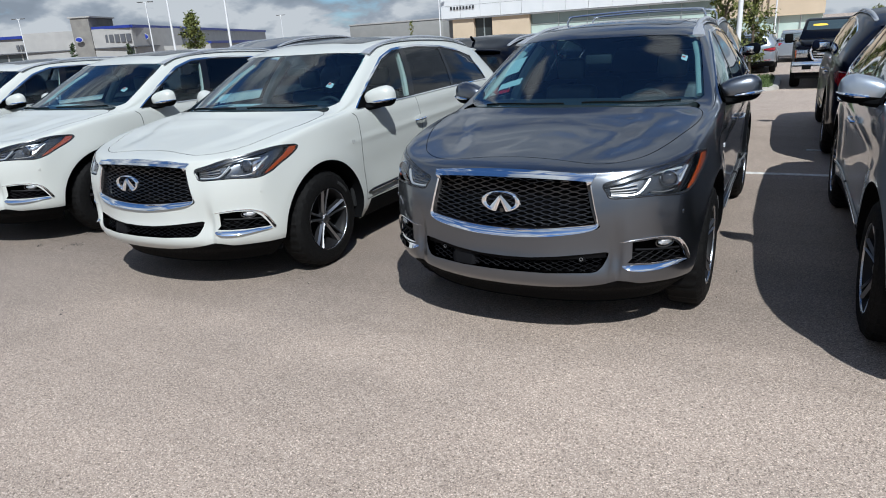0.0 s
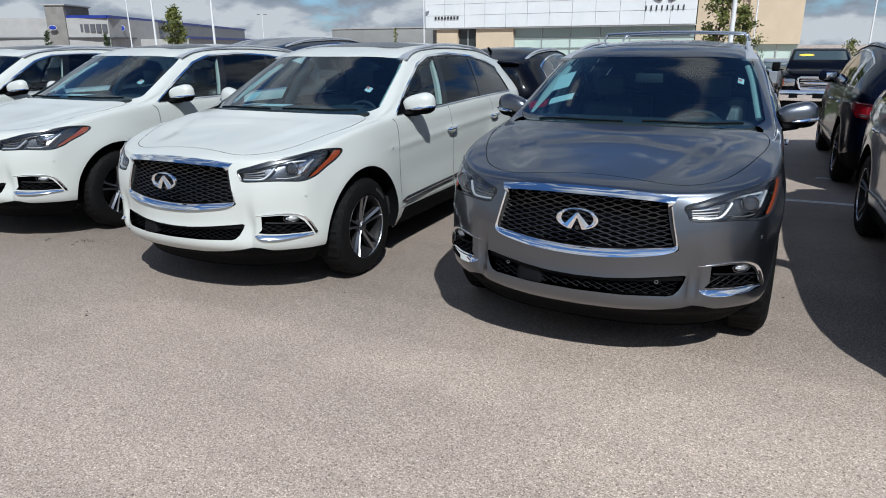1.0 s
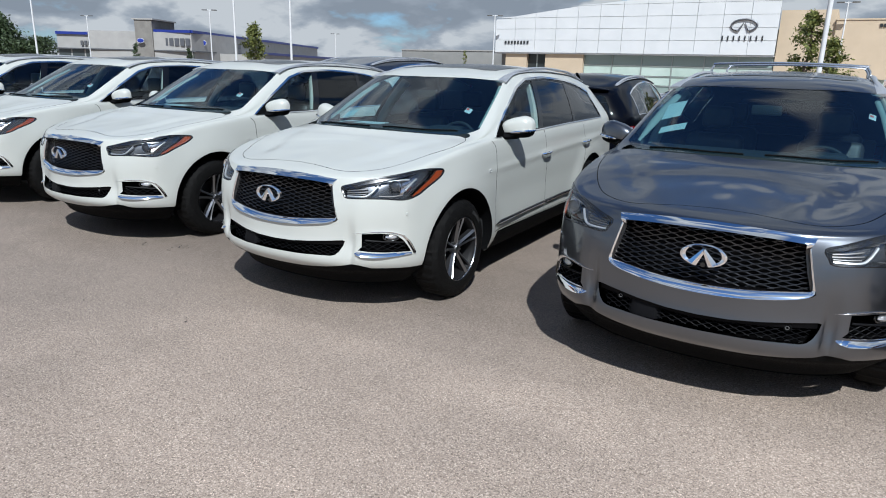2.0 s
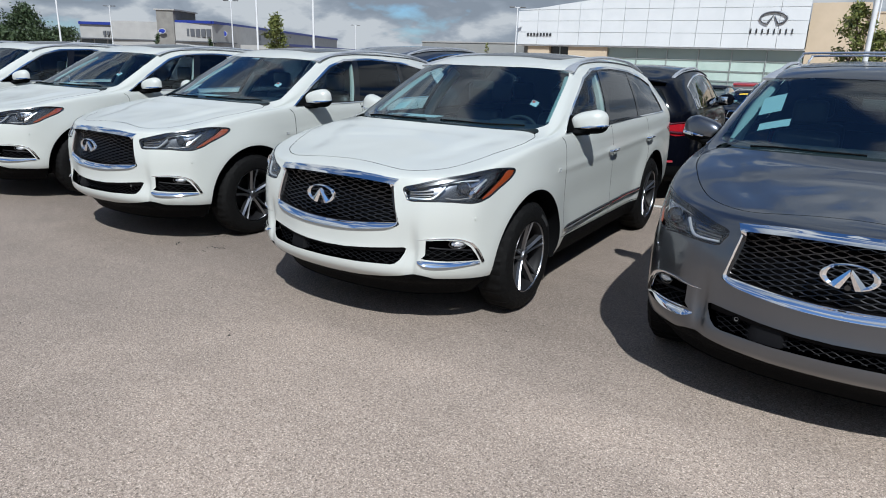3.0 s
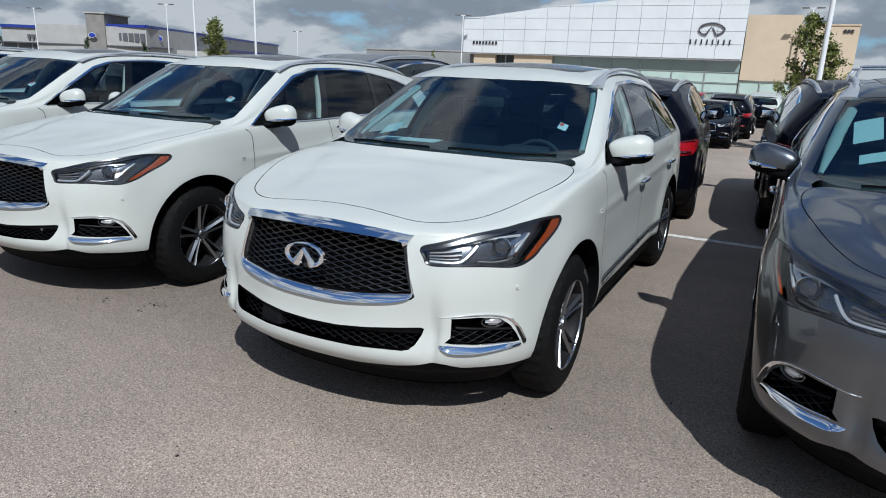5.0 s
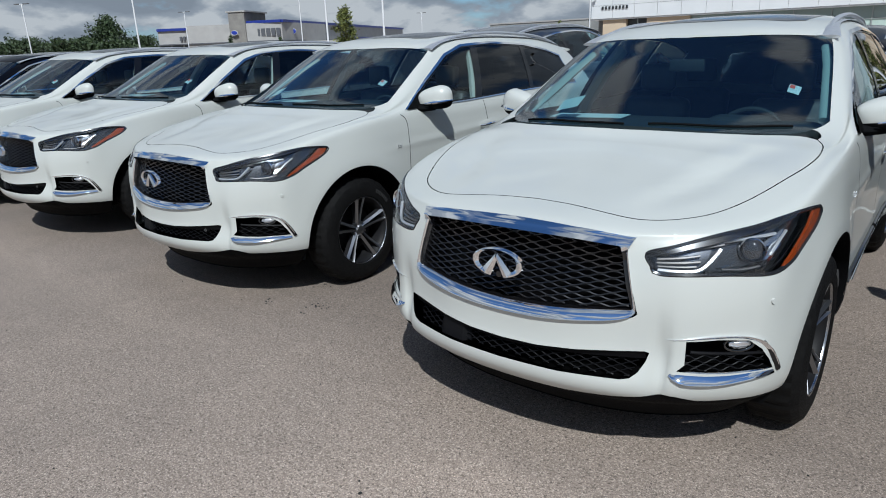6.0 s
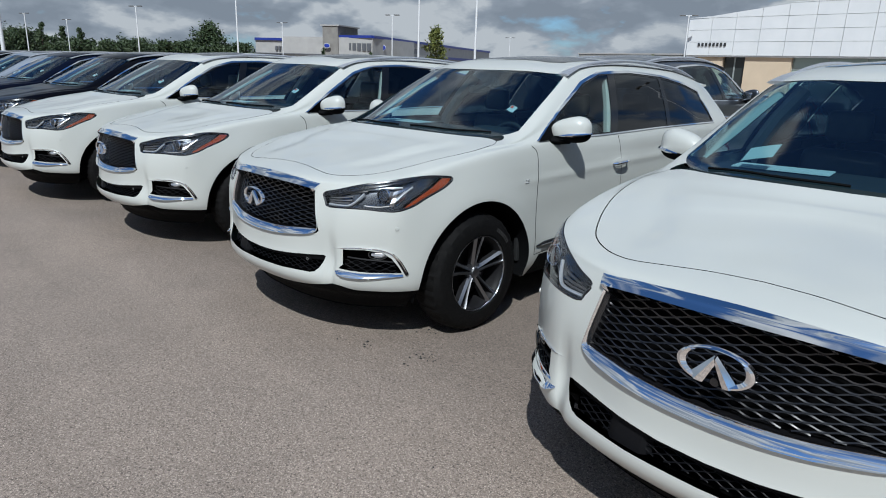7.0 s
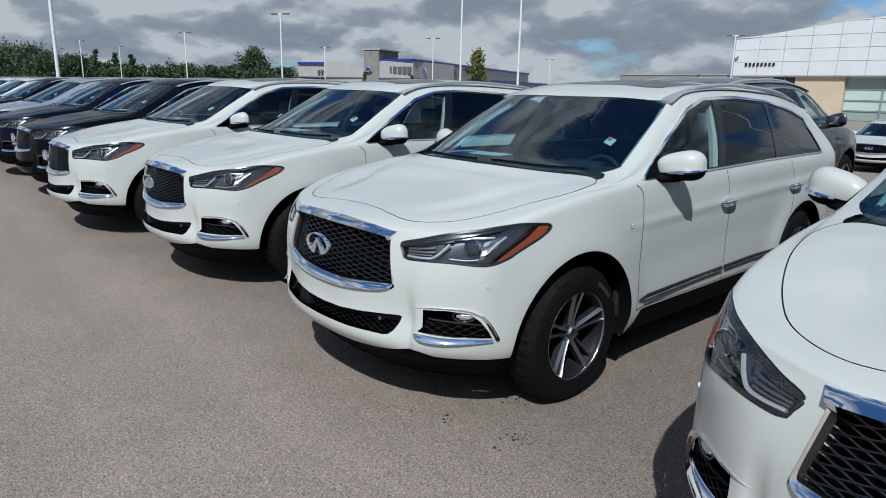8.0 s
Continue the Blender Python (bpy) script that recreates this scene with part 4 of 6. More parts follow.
        cols = [[bm.verts.new(q) for q in row] for row in grid]
        for A, B in zip(cols[:-1], cols[1:]):
            for k in range(3):
                bm.faces.new((A[k], A[k + 1], B[k + 1], B[k]))
        part("reflector_plate", bm, LAMP_DARK, lamp, "grey ribbed plate behind the louvres")
        for pts, r in (([(.552, .866), (.62, .866), (.675, .870), (.700, .890), (.715, .915), (.722, .928), (.727, .940)], .0064), ([(.538, .916), (.60, .930), (.665, .945), (.735, .956)], .0045),
                       ([(.545, .903), (.61, .912), (.675, .922)], .0045), ([(.545, .890), (.61, .896), (.680, .902)], .0045), ([(.550, .878), (.61, .881), (.672, .885)], .004),
                       ([(.556, .926), (.645, .948), (.74, .966), (.83, .976), (.868, .976)], .0050), ([(.745, .872), (.80, .866), (.845, .872)], .0035), ([(.868, .905), (.880, .940), (.892, .975)], .0050)):
            line = [M(sh.lift(sh.front(x, z), -.016 if r > .006 else -.024)) for x, z in smooth_line([(*q,) for q in pts], .012)]
            part("light_guide", tube(bmesh.new(), line, r * 1.15, 6), LAMP_PIPE if r > .0048 else LOUVRE, lamp)
        # bright faceted reflector between the projector and the amber corner
        facet = bmesh.new()
        cols = [[facet.verts.new(M(sh.lift(sh.front(x, z0 + (z1 - z0) * k / 4), -.030 + .006 * (k % 2)))) for k in range(5)] for x, z0, z1 in ((.846, .868, .955), (.862, .872, .965), (.876, .890, .975), (.888, .915, .985))]
        for A, B in zip(cols[:-1], cols[1:]):
            for k in range(4):
                facet.faces.new((A[k], A[k + 1], B[k + 1], B[k]))
        part("side_reflector", facet, LAMP_SILVER, lamp, "bright faceted reflector", False)
        # bright bead down the grille's flank and along its foot, and the bright hook round the fog lamp
        foot = smooth_line([(-.012, .662, .021), (.0, .662, .021), (.12, .665, .021), (.25, .674, .020), (.38, .687, .018), (.455, .698, .014), (.490, .712, .008), (.488, .745, .0042), (.470, .82, .0038), (.451, .90, .0038), (.444, .935, .005)], .015)
        bead = blade(sh, [(q[0], *sh.front(abs(q[0]), q[1])[1:], q[2], min(.017, q[2])) for q in foot], 1, sx)
        part("grille_frame", bead, CHROME, root, "bright chrome bead round the grille")
        hook = smooth_line([(.590, .202, .615, .0015), (.65, .222, .623, .005), (.716, .255, .629, .007), (.78, .31, .628, .008), (.832, .368, .617, .009), (.868, .414, .590, .010), (.887, .450, .540, .011), (.897, .474, .494, .010), (.900, .487, .476, .005)], .012)
        part("fog_lamp_trim", blade(sh, [(*q[:3], q[3], min(.012, q[3])) for q in hook], -1, sx), CHROME, root, "bright chrome line over the fog lamp")
        foot = smooth_line([(.893, .467, .476, .008), (.86, .395, .479, .013), (.79, .316, .476, .018), (.735, .262, .477, .021), (.69, .232, .480, .022), (.655, .212, .484, .020), (.632, .205, .486, .012), (.618, .202, .487, .003)], .012)
        part("fog_lamp_blade", blade(sh, [(*q[:3], q[3], min(.020, q[3])) for q in foot], -1, sx), CHROME, root, "broad chrome blade under the fog lamp")
        edge = smooth_line([(.868, .414, .600), (.886, .446, .556), (.896, .474, .508), (.900, .492, .476)], .015)
        part("fog_lamp_edge", tube(bmesh.new(), [M(sh.lift(q, -.002)) for q in edge], [.006 + .006 * min(i, 5) / 5 for i in range(len(edge))], 6), GLOSS_BLACK, root)
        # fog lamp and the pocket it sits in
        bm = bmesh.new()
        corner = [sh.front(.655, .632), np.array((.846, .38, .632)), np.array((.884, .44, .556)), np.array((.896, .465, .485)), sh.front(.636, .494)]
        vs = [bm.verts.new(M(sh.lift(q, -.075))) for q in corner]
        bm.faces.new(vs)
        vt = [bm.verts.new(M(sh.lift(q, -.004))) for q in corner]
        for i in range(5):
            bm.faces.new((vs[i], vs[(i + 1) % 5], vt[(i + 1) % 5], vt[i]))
        # the pocket's walls carry its shade as near-black colour
        pocket = part("fog_lamp_pocket", bm, HOLLOW_SHADE, root, "", False)
        bm = bmesh.new()
        for i in range(4):
            z = .502 + i * .016
            tube(bm, [M(sh.front(x, z + .006 * math.sin(x * 130 + i * math.pi)) + np.array((0, .026, 0))) for x in np.arange(.655, .875, .006)], .0024, 4)
        part("fog_mesh", bm, INTAKE_BLACK, pocket)
        c = sh.front(.802, .592)
        bm = bmesh.new()
        bmesh.ops.create_uvsphere(bm, u_segments=20, v_segments=12, radius=1, matrix=Matrix.Translation(M(c + np.array((0, .032, 0)))) @ Matrix.Rotation(sx * .75, 4, "Z") @ Matrix.Diagonal((.044, .016, .020, 1)))
        for v in bm.verts:
            v.co.y += .003 * math.sin(v.co.x * 420) + .002 * math.sin(v.co.z * 500)
        fog = part("fog_lamp", bm, FOG_BOWL, pocket, "clear fog lamp with a bright bowl")
        ring = [M(c + np.array((.054 * math.cos(a) * .74, .022 + .054 * math.cos(a) * .66, .027 * math.sin(a)))) for a in np.linspace(0, 2 * math.pi, 25)[:-1]]
        part("fog_bezel", tube(bmesh.new(), ring, .005, 6, True), DARK_CHROME, fog)
        bm = tube(bmesh.new(), [M(sh.front(x, .570 - .11 * (x - .68)) + np.array((0, .022, 0))) for x in np.linspace(.672, .872, 10)], .006, 6)
        part("fog_bar", bm, PANEL_BLACK, fog)
        # parking sensor
        for cx, cz in ((.875, .748),):
            c = sh.front(cx, cz) if cx < .85 else np.array((.893, .424, .748))
            nrm = Vector(sh.normal_at(c))
            bm = bmesh.new()
            bmesh.ops.create_cone(bm, cap_ends=True, segments=16, radius1=.011, radius2=.010, depth=.008, matrix=Matrix.Diagonal((sx, 1, 1, 1)) @ Matrix.Translation(sh.lift(c, .001)) @ nrm.to_track_quat("Z", "Y").to_matrix().to_4x4())
            part("parking_sensor", bm, WHITE if cx > .6 else PLASTIC, root)
        # mirror
        bm = mirror_shell(bmesh.new(), sx)
        geo = bm.verts[:] + bm.edges[:] + bm.faces[:]
        bmesh.ops.bisect_plane(bm, geom=geo, plane_co=(sx, 0, 1.209), plane_no=(sx * -.10, 0, 1), clear_inner=True)
        mirror = part("door_mirror", bm, WHITE, root, angle=60)
        bm = mirror_shell(bmesh.new(), sx)
        geo = bm.verts[:] + bm.edges[:] + bm.faces[:]
        bmesh.ops.bisect_plane(bm, geom=geo, plane_co=(sx, 0, 1.209), plane_no=(sx * -.10, 0, 1), clear_outer=True)
        bmesh.ops.transform(bm, matrix=Matrix.Translation((0, 0, .0)), verts=bm.verts)
        part("mirror_base", bm, PLASTIC, mirror)
        bm = tube(bmesh.new(), [(sx * .99, 1.759, 1.208), (sx * 1.06, 1.779, 1.215), (sx * 1.131, 1.833, 1.222), (sx * 1.153, 1.90, 1.227)], [.004, .012, .012, .005], 6)
        part("turn_signal", bm, CHROME, mirror, "bright repeater strip")
        bm = tube(bmesh.new(), [(sx * .89, 1.75, 1.172), (sx * .95, 1.80, 1.168), (sx * 1.02, 1.85, 1.175)], [.044, .036, .034], 10, flat=.7)
        part("mirror_arm", bm, PLASTIC, mirror)
        bm = box(bmesh.new(), sx * .91, 1.905, 1.185, sx * 1.11, 1.912, 1.29, .003)
        part("mirror_glass", bm, CHROME, mirror)
        q = [sh.side(y, z) for y, z in ((1.61, 1.168), (1.84, 1.295), (1.87, 1.176))]
        bm = bmesh.new()
        bm.faces.new([bm.verts.new(M(sh.lift(v, .010))) for v in q])
        bmesh.ops.solidify(bm, geom=bm.faces[:], thickness=.008)
        part("mirror_sail", bm, PLASTIC, mirror, "", False)
        # handles, strip along the doors, roof rail
        for y, z in ((2.60, .965), (3.70, .992)):
            c = sh.side(y, z)
            bm = tube(bmesh.new(), [M(sh.lift(sh.side(y + d, z + d * .05), h)) for d, h in ((-.095, .006), (-.075, .030), (-.02, .038), (.05, .038), (.085, .030), (.10, .006))], [.007, .011, .0125, .0125, .011, .007], 8)
            handle = part("door_handle", bm, CHROME, root)
            bm = bmesh.new()
            bmesh.ops.create_uvsphere(bm, u_segments=20, v_segments=10, radius=1, matrix=Matrix.Translation(M(sh.lift(c, -.001))) @ Matrix.Diagonal((.004, .075, .036, 1)))
            part("handle_cup", bm, WHITE, handle)
        bm = tube(bmesh.new(), [M(sh.lift(sh.side(y, z), .006)) for y, z in ((1.60, .470), (1.7, .476), (2.2, .487), (2.62, .495))], [.004, .014, .016, .016], 8, flat=1.0)
        strip = part("side_strip", bm, GLOSS_BLACK, root, "black strip with a bright line along the door")
        part("bright_line", tube(bmesh.new(), [M(sh.lift(sh.side(y, z), .020)) for y, z in ((1.64, .472), (2.2, .487), (2.62, .495))], .004, 6), CHROME, strip)
        bm = tube(bmesh.new(), [M(sh.lift(sh.side(y, z), .006)) for y, z in ((2.675, .496), (3.1, .505), (3.46, .512), (3.50, .513))], [.016, .016, .014, .006], 8)
        strip = part("side_strip", bm, GLOSS_BLACK, root, "black strip with a bright line along the door")
        part("bright_line", tube(bmesh.new(), [M(sh.lift(sh.side(y, z), .020)) for y, z in ((2.675, .496), (3.1, .505), (3.46, .512))], .004, 6), CHROME, strip)
        pts = [(.668, 2.22, .000), (.658, 2.32, .004), (.647, 2.45, .008), (.635, 2.7, .018), (.625, 3.2, .032), (.615, 3.7, .032), (.60, 4.1, .026), (.585, 4.4, .012), (.58, 4.48, .002)]
        line = [M(sh.top(x, y) + np.array((0, 0, h))) for x, y, h in smooth_line(pts, .06)]
        part("roof_rail", tube(bmesh.new(), line, [min(.018, .006 + .0014 * i) for i in range(len(line))], 10, flat=.75), RAIL, root)
        line = [M(sh.top(x, y) + np.array((0, 0, .002))) for x, y in smooth_line([(.675, 2.18), (.66, 2.3), (.645, 2.5), (.628, 3.2), (.61, 3.8), (.58, 4.5)], .06)]
        n = len(line)
        part("roof_rail_foot", tube(bmesh.new(), line, [.060 - .030 * min(1, i / 6) for i in range(n)], 8, flat=.18), RAIL, root)
        # wheel arch liners and wheels
        for hub in (FRONT_HUB, REAR_HUB):
            bm = bmesh.new()
            ring = []
            for a in np.linspace(-.25, math.pi + .25, 28):
                y, z = hub - .478 * math.cos(a), max(.24, HUB_Z + .467 * math.sin(a))
                edge = sh.side(y, max(z, .30))[0] - .003
                ring.append([bm.verts.new((sx * x, y, z)) for x in (.58, .75, edge)])
            for A, B in zip(ring[:-1], ring[1:]):
                for i in range(2):
                    bm.faces.new((A[i], A[i + 1], B[i + 1], B[i]))
            bm.faces.new([r[0] for r in ring])
            part("arch_liner", bm, PLASTIC, root)
        for hub in (FRONT_HUB, REAR_HUB):
            wheel = empty("wheel", (sx * .853, hub, HUB_Z), 0 if sx > 0 else 180)
            wheel.parent = root
            wheel_parts(wheel)
            # cabin
        # seats, belt-pillar trim
        for y0, mat in ((2.15, SEAT), (3.1, SEAT)):
            bm = box(bmesh.new(), sx * .20, y0, .45, sx * .66, y0 + .5, .72, .06, 3)
            seat = part("seat", bm, mat, root)
            bm = box(bmesh.new(), sx * .20, y0 + .40, .62, sx * .66, y0 + .56, 1.24, .06, 3)
            bmesh.ops.rotate(bm, verts=bm.verts, cent=(0, y0 + .48, .62), matrix=Matrix.Rotation(radians(-14), 3, "X"))
            part("backrest", bm, mat, seat)
            bm = box(bmesh.new(), sx * .31, y0 + .57, 1.27, sx * .55, y0 + .66, 1.45, .035, 3)
            part("headrest", bm, mat, seat)
        part("door_lining", box(bmesh.new(), sx * .862, 1.50, .36, sx * .90, 4.30, 1.13, .01), INTERIOR, root)
        line = [M(sh.lift(sh.side(y, z), -.05)) for y, z in ((2.50, 1.0), (2.57, 1.2), (2.66, 1.4), (2.76, 1.58))]
        part("pillar_trim", tube(bmesh.new(), line, .048, 8), HEADLINER, root, "pale inner pillar lining")
        line = [M(sh.lift(q, -.05 if sx > 0 else -.066)) for q in ((.80, 1.6, 1.27), (.765, 1.82, 1.395), (.735, 2.016, 1.50), (.69, 2.19, 1.59))]
        part("pillar_trim", tube(bmesh.new(), line, .022 if sx > 0 else [.012, .034, .036, .03], 10, flat=.6), HEADLINER, root, "pale inner pillar lining")
    # grille and intake
    def in_grille(x, z):
        return .690 + .04 * x < z < .944 - .02 * x and x < .492 - (z - .70) * .25
    bm = grille_mesh(sh, in_grille, .688, .945, .0132, .090, .0052, .034, .0034)
    grille = part("grille", bm, MESH_BLACK, root, "black mesh grille of wavy bars")
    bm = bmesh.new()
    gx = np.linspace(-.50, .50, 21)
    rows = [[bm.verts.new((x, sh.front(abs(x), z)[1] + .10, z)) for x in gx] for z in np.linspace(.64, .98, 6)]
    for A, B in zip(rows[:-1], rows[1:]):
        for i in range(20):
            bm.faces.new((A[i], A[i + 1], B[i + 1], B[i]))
    # a sheet in near-black stands for the shade behind the bars
    part("grille_backing", bm, HOLLOW_SHADE, grille)
    part("emblem", emblem(sh), CHROME, root, "bright oval badge with a peaked notch")
    bm = bmesh.new()
    bmesh.ops.create_cone(bm, cap_ends=True, segments=20, radius1=.015, radius2=.012, depth=.03, matrix=Matrix.Translation((0, .068, .792)) @ Matrix.Rotation(math.pi / 2, 4, "X"))
    part("front_camera", bm, MESH_BLACK, root)
    def in_intake(x, z):
        return .452 < z < .500 + .055 * x and x < .490 + (z - .46) * .45
    bm = grille_mesh(sh, in_intake, .452, .57, .0115, .060, .0048, .045, .0026)
    intake = part("lower_intake", bm, INTAKE_BLACK, root, "black lower mesh intake")
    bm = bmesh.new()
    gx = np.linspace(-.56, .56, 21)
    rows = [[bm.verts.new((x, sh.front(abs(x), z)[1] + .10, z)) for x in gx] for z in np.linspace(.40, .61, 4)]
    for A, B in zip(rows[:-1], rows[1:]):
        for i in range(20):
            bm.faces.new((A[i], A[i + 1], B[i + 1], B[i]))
    # likewise a near-black sheet for the shade inside the intake
    part("intake_backing", bm, HOLLOW_SHADE, intake)
    # a smooth bar over the intake's mesh, and a flat panel on one side of it
    bm = bmesh.new()
    rows = []
    for x in np.linspace(-.535, .535, 31):
        q, top = sh.front(abs(x), .52), .528 + .062 * abs(x)
        rows.append([bm.verts.new((x, q[1] + d, top + h)) for d, h in ((.012, .012), (.020, -.004), (.030, -.032), (.060, -.034))])
    for A, B in zip(rows[:-1], rows[1:]):
        for i in range(3):
            bm.faces.new((A[i], A[i + 1], B[i + 1], B[i]))
    part("intake_bar", bm, PANEL_BLACK, intake, "smooth black bar over the mesh")
    bm = bmesh.new()
    rows = [[bm.verts.new((x, sh.front(abs(x), z)[1] + .030 + (.03 if i in (0, 6) else 0), z)) for z in (.445, .475, .505, .54)] for i, x in enumerate(np.linspace(-.362, -.182, 7))]
    for A, B in zip(rows[:-1], rows[1:]):
        for i in range(3):
            bm.faces.new((A[i], A[i + 1], B[i + 1], B[i]))
    part("sensor_panel", bm, PANEL_BLACK, intake, "flat black sensor panel in the mesh")

    line = [(x, 4.90 - .10 * (x / .56) ** 2, 1.556 - .03 * (x / .56) ** 2) for x in np.linspace(-.56, .56, 13)]
    part("spoiler", tube(bmesh.new(), line, [.05 + .05 * (1 - abs(i - 6) / 6) ** .4 for i in range(13)], 10, flat=.28), WHITE, root)
    cube_part("plate_recess", (-.27, 5.035, .80, .27, 5.085, .93), PLASTIC, root, .01)
    # under tray, dashboard, steering wheel, wipers
    tray = cube_part("under_tray", (-.56, .55, .24, .56, 4.75, .27), PLASTIC, root, .01)
    bm = bmesh.new()
    rim = [surface(u, .02) for u in np.linspace(0, 4.9, 24)]
    bm.faces.new([bm.verts.new(q) for q in rim] + [bm.verts.new((-q[0], q[1], q[2])) for q in rim[:0:-1]])
    part("front_tray", bm, PLASTIC, tray)
    # unseen box, added to block sun leaking down past the fog pockets
    cube_part("leak_shield", (-.60, .46, .246, .60, .64, .262), PLASTIC, tray, .004)
    bm = box(bmesh.new(), -.78, 1.34, .80, .78, 1.86, 1.20, .06, 3)
    dash = part("dashboard", bm, INTERIOR, root)
    bm = box(bmesh.new(), .22, 1.68, 1.08, .56, 1.88, 1.22, .05, 3)
    part("instrument_hood", bm, INTERIOR, dash)
    cube_part("cabin_floor", (-.80, 1.3, .36, .80, 4.7, .44), INTERIOR, root, .02)
    # unseen wide slab, added to keep sun slivers out of the car's shadow
    cube_part("sill_leak_shield", (-.925, 1.60, .30, .925, 3.44, .35), INTERIOR, root, .01)
    cube_part("boot_panel", (-.78, 4.05, .44, .78, 4.15, 1.15), INTERIOR, root, .02)
    line = [(.39 + .185 * math.cos(a), 1.92 + .06 * math.sin(a), 1.06 + .175 * math.sin(a)) for a in np.linspace(0, 2 * math.pi, 33)[:-1]]
    wheel = part("steering_wheel", tube(bmesh.new(), line, .015, 8, True), INTERIOR, root)
    part("steering_hub", box(bmesh.new(), .30, 1.85, 1.0, .48, 1.92, 1.10, .03, 3), INTERIOR, wheel)
    bm = box(bmesh.new(), -.10, 2.02, 1.43, .10, 2.05, 1.50, .012, 2)
    part("rear_view_mirror", bm, INTERIOR, root)
    for pts in (((.70, 1.40), (.45, 1.27), (.10, 1.225)), ((-.02, 1.215), (-.3, 1.23), (-.62, 1.31))):
        line = [np.array((math.copysign(1, x) if x else 1, 1, 1)) * (sh.top(abs(x), y) + np.array((0, 0, .003))) for x, y in smooth_line(pts, .05)]
        part("wiper", tube(bmesh.new(), line, .006, 6), PLASTIC, root)
    return root, sh


def sheet_on_glass(sh, name, x0, y0, x1, y1, mat, label, root, off=-.010):
    """A paper or label stuck behind the windscreen between two corners of its plan."""
    bm = bmesh.new()
    rows = []
    for j in range(4):
        y = y0 + (y1 - y0) * j / 3
        rows.append([])
        for i in range(5):
            x = x0 + (x1 - x0) * i / 4
            q = sh.lift(sh.top(abs(x), y), off)
            rows[-1].append(bm.verts.new((math.copysign(q[0], x), q[1], q[2])))
    for A, B in zip(rows[:-1], rows[1:]):
        for i in range(4):
            bm.faces.new((A[i], A[i + 1], B[i + 1], B[i]))
    return part(name, bm, mat, root, label)


def repaint(car, mat):
    for ob in car.children_recursive:
        if ob.type == "MESH":
            for s in ob.material_slots:
                if s.material == WHITE:
                    s.link = "OBJECT"
                    s.material = mat
    return car


# ---- ground ----
def ground_z(y):
    """The lot is level under the near rows and falls away gently behind them."""
    return float(np.interp(y, [10, 13, 20, 23], [0, -.08, -.48, -.55]))


def build_ground():
    xs = [-3000, -400, -120, -60] + list(np.arange(-40, 41, 5)) + [60, 120, 400, 3000]
    ys = [-3000, -400, -100, -40, -20, -10, 0, 5, 10, 11, 12, 13, 14, 16, 18, 20, 21, 22, 23, 30, 50, 100, 400, 3000]
    verts = [(x, y, ground_z(y)) for y in ys for x in xs]
    n = len(xs)
    faces = [(j * n + i, j * n + i + 1, (j + 1) * n + i + 1, (j + 1) * n + i) for j in range(len(ys) - 1) for i in range(n - 1)]
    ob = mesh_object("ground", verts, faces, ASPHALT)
    tagged(ob, "pale worn asphalt of a car park with coarse stone chips", "ground", kind="structure")


build_ground()


def stripe(x0, y0, x1, y1, z=.004):
    ob = cube_part("parking_line", (x0, y0, z - .003, x1, y1, z), LINE_PAINT)
    tagged(ob, "worn white painted parking line on asphalt", "road marking", "parking lines", "structure")


stripe(-30, 5.17, 14, 5.27)
stripe(4.38, 6.78, 4.62, 6.86)


def scatter_marks():
    """Small dark chips and oil spots on the asphalt."""
    rnd = random.Random(5)
    spots = [(-2.86, -.01), (-1.90, 1.97), (-2.22, .61), (-.30, -.47), (3.90, 1.81), (3.82, 1.27)]
    spots += [(rnd.gauss(-1.89, .04), rnd.gauss(.75, .07)) for _ in range(16)] + [(rnd.gauss(-2.15, .04), rnd.gauss(1.03, .03)) for _ in range(9)] + [(rnd.gauss(-2.25, .05), rnd.gauss(.60, .03)) for _ in range(5)]
    spots += [(rnd.uniform(-4, 4), rnd.uniform(-1.6, 1.2)) for _ in range(30)]
    bm = bmesh.new()
    for k, (x, y) in enumerate(spots):
        r = rnd.uniform(.003, .008) if k < 36 else rnd.uniform(.002, .005)
        k = rnd.randint(5, 8)
        lo = [bm.verts.new((x + r * rnd.uniform(.6, 1.4) * math.cos(6.283 * i / k), y + r * rnd.uniform(.6, 1.4) * math.sin(6.283 * i / k), .0)) for i in range(k)]
        hi = [bm.verts.new((v.co.x * .6 + x * .4, v.co.y * .6 + y * .4, .005)) for v in lo]
        for i in range(k):
            bm.faces.new((lo[i], lo[(i + 1) % k], hi[(i + 1) % k], hi[i]))
        bm.faces.new(hi)
    ob = part("loose_chips", bm, SEAM)
    tagged(ob, "small dark tar crumbs scattered over the asphalt", "debris", kind="stuff")


scatter_marks()

# ---- the parked cars ----
SUV, SKIN = build_suv()
tagged(SUV, "pearl white sport utility car with chrome grille surround parked nose out", "car", "front row of cars")


def park(x, y, mat, label, turn=0.0, z=0.0, scale=(1, 1, 1)):
    car = copy_thing(SUV, pose(x, y, z, 0, 0, turn))
    car.scale = scale
    repaint(car, mat)
    tagged(car, label, "car", "front row of cars" if y < 2 else "rows of cars behind")
    return car


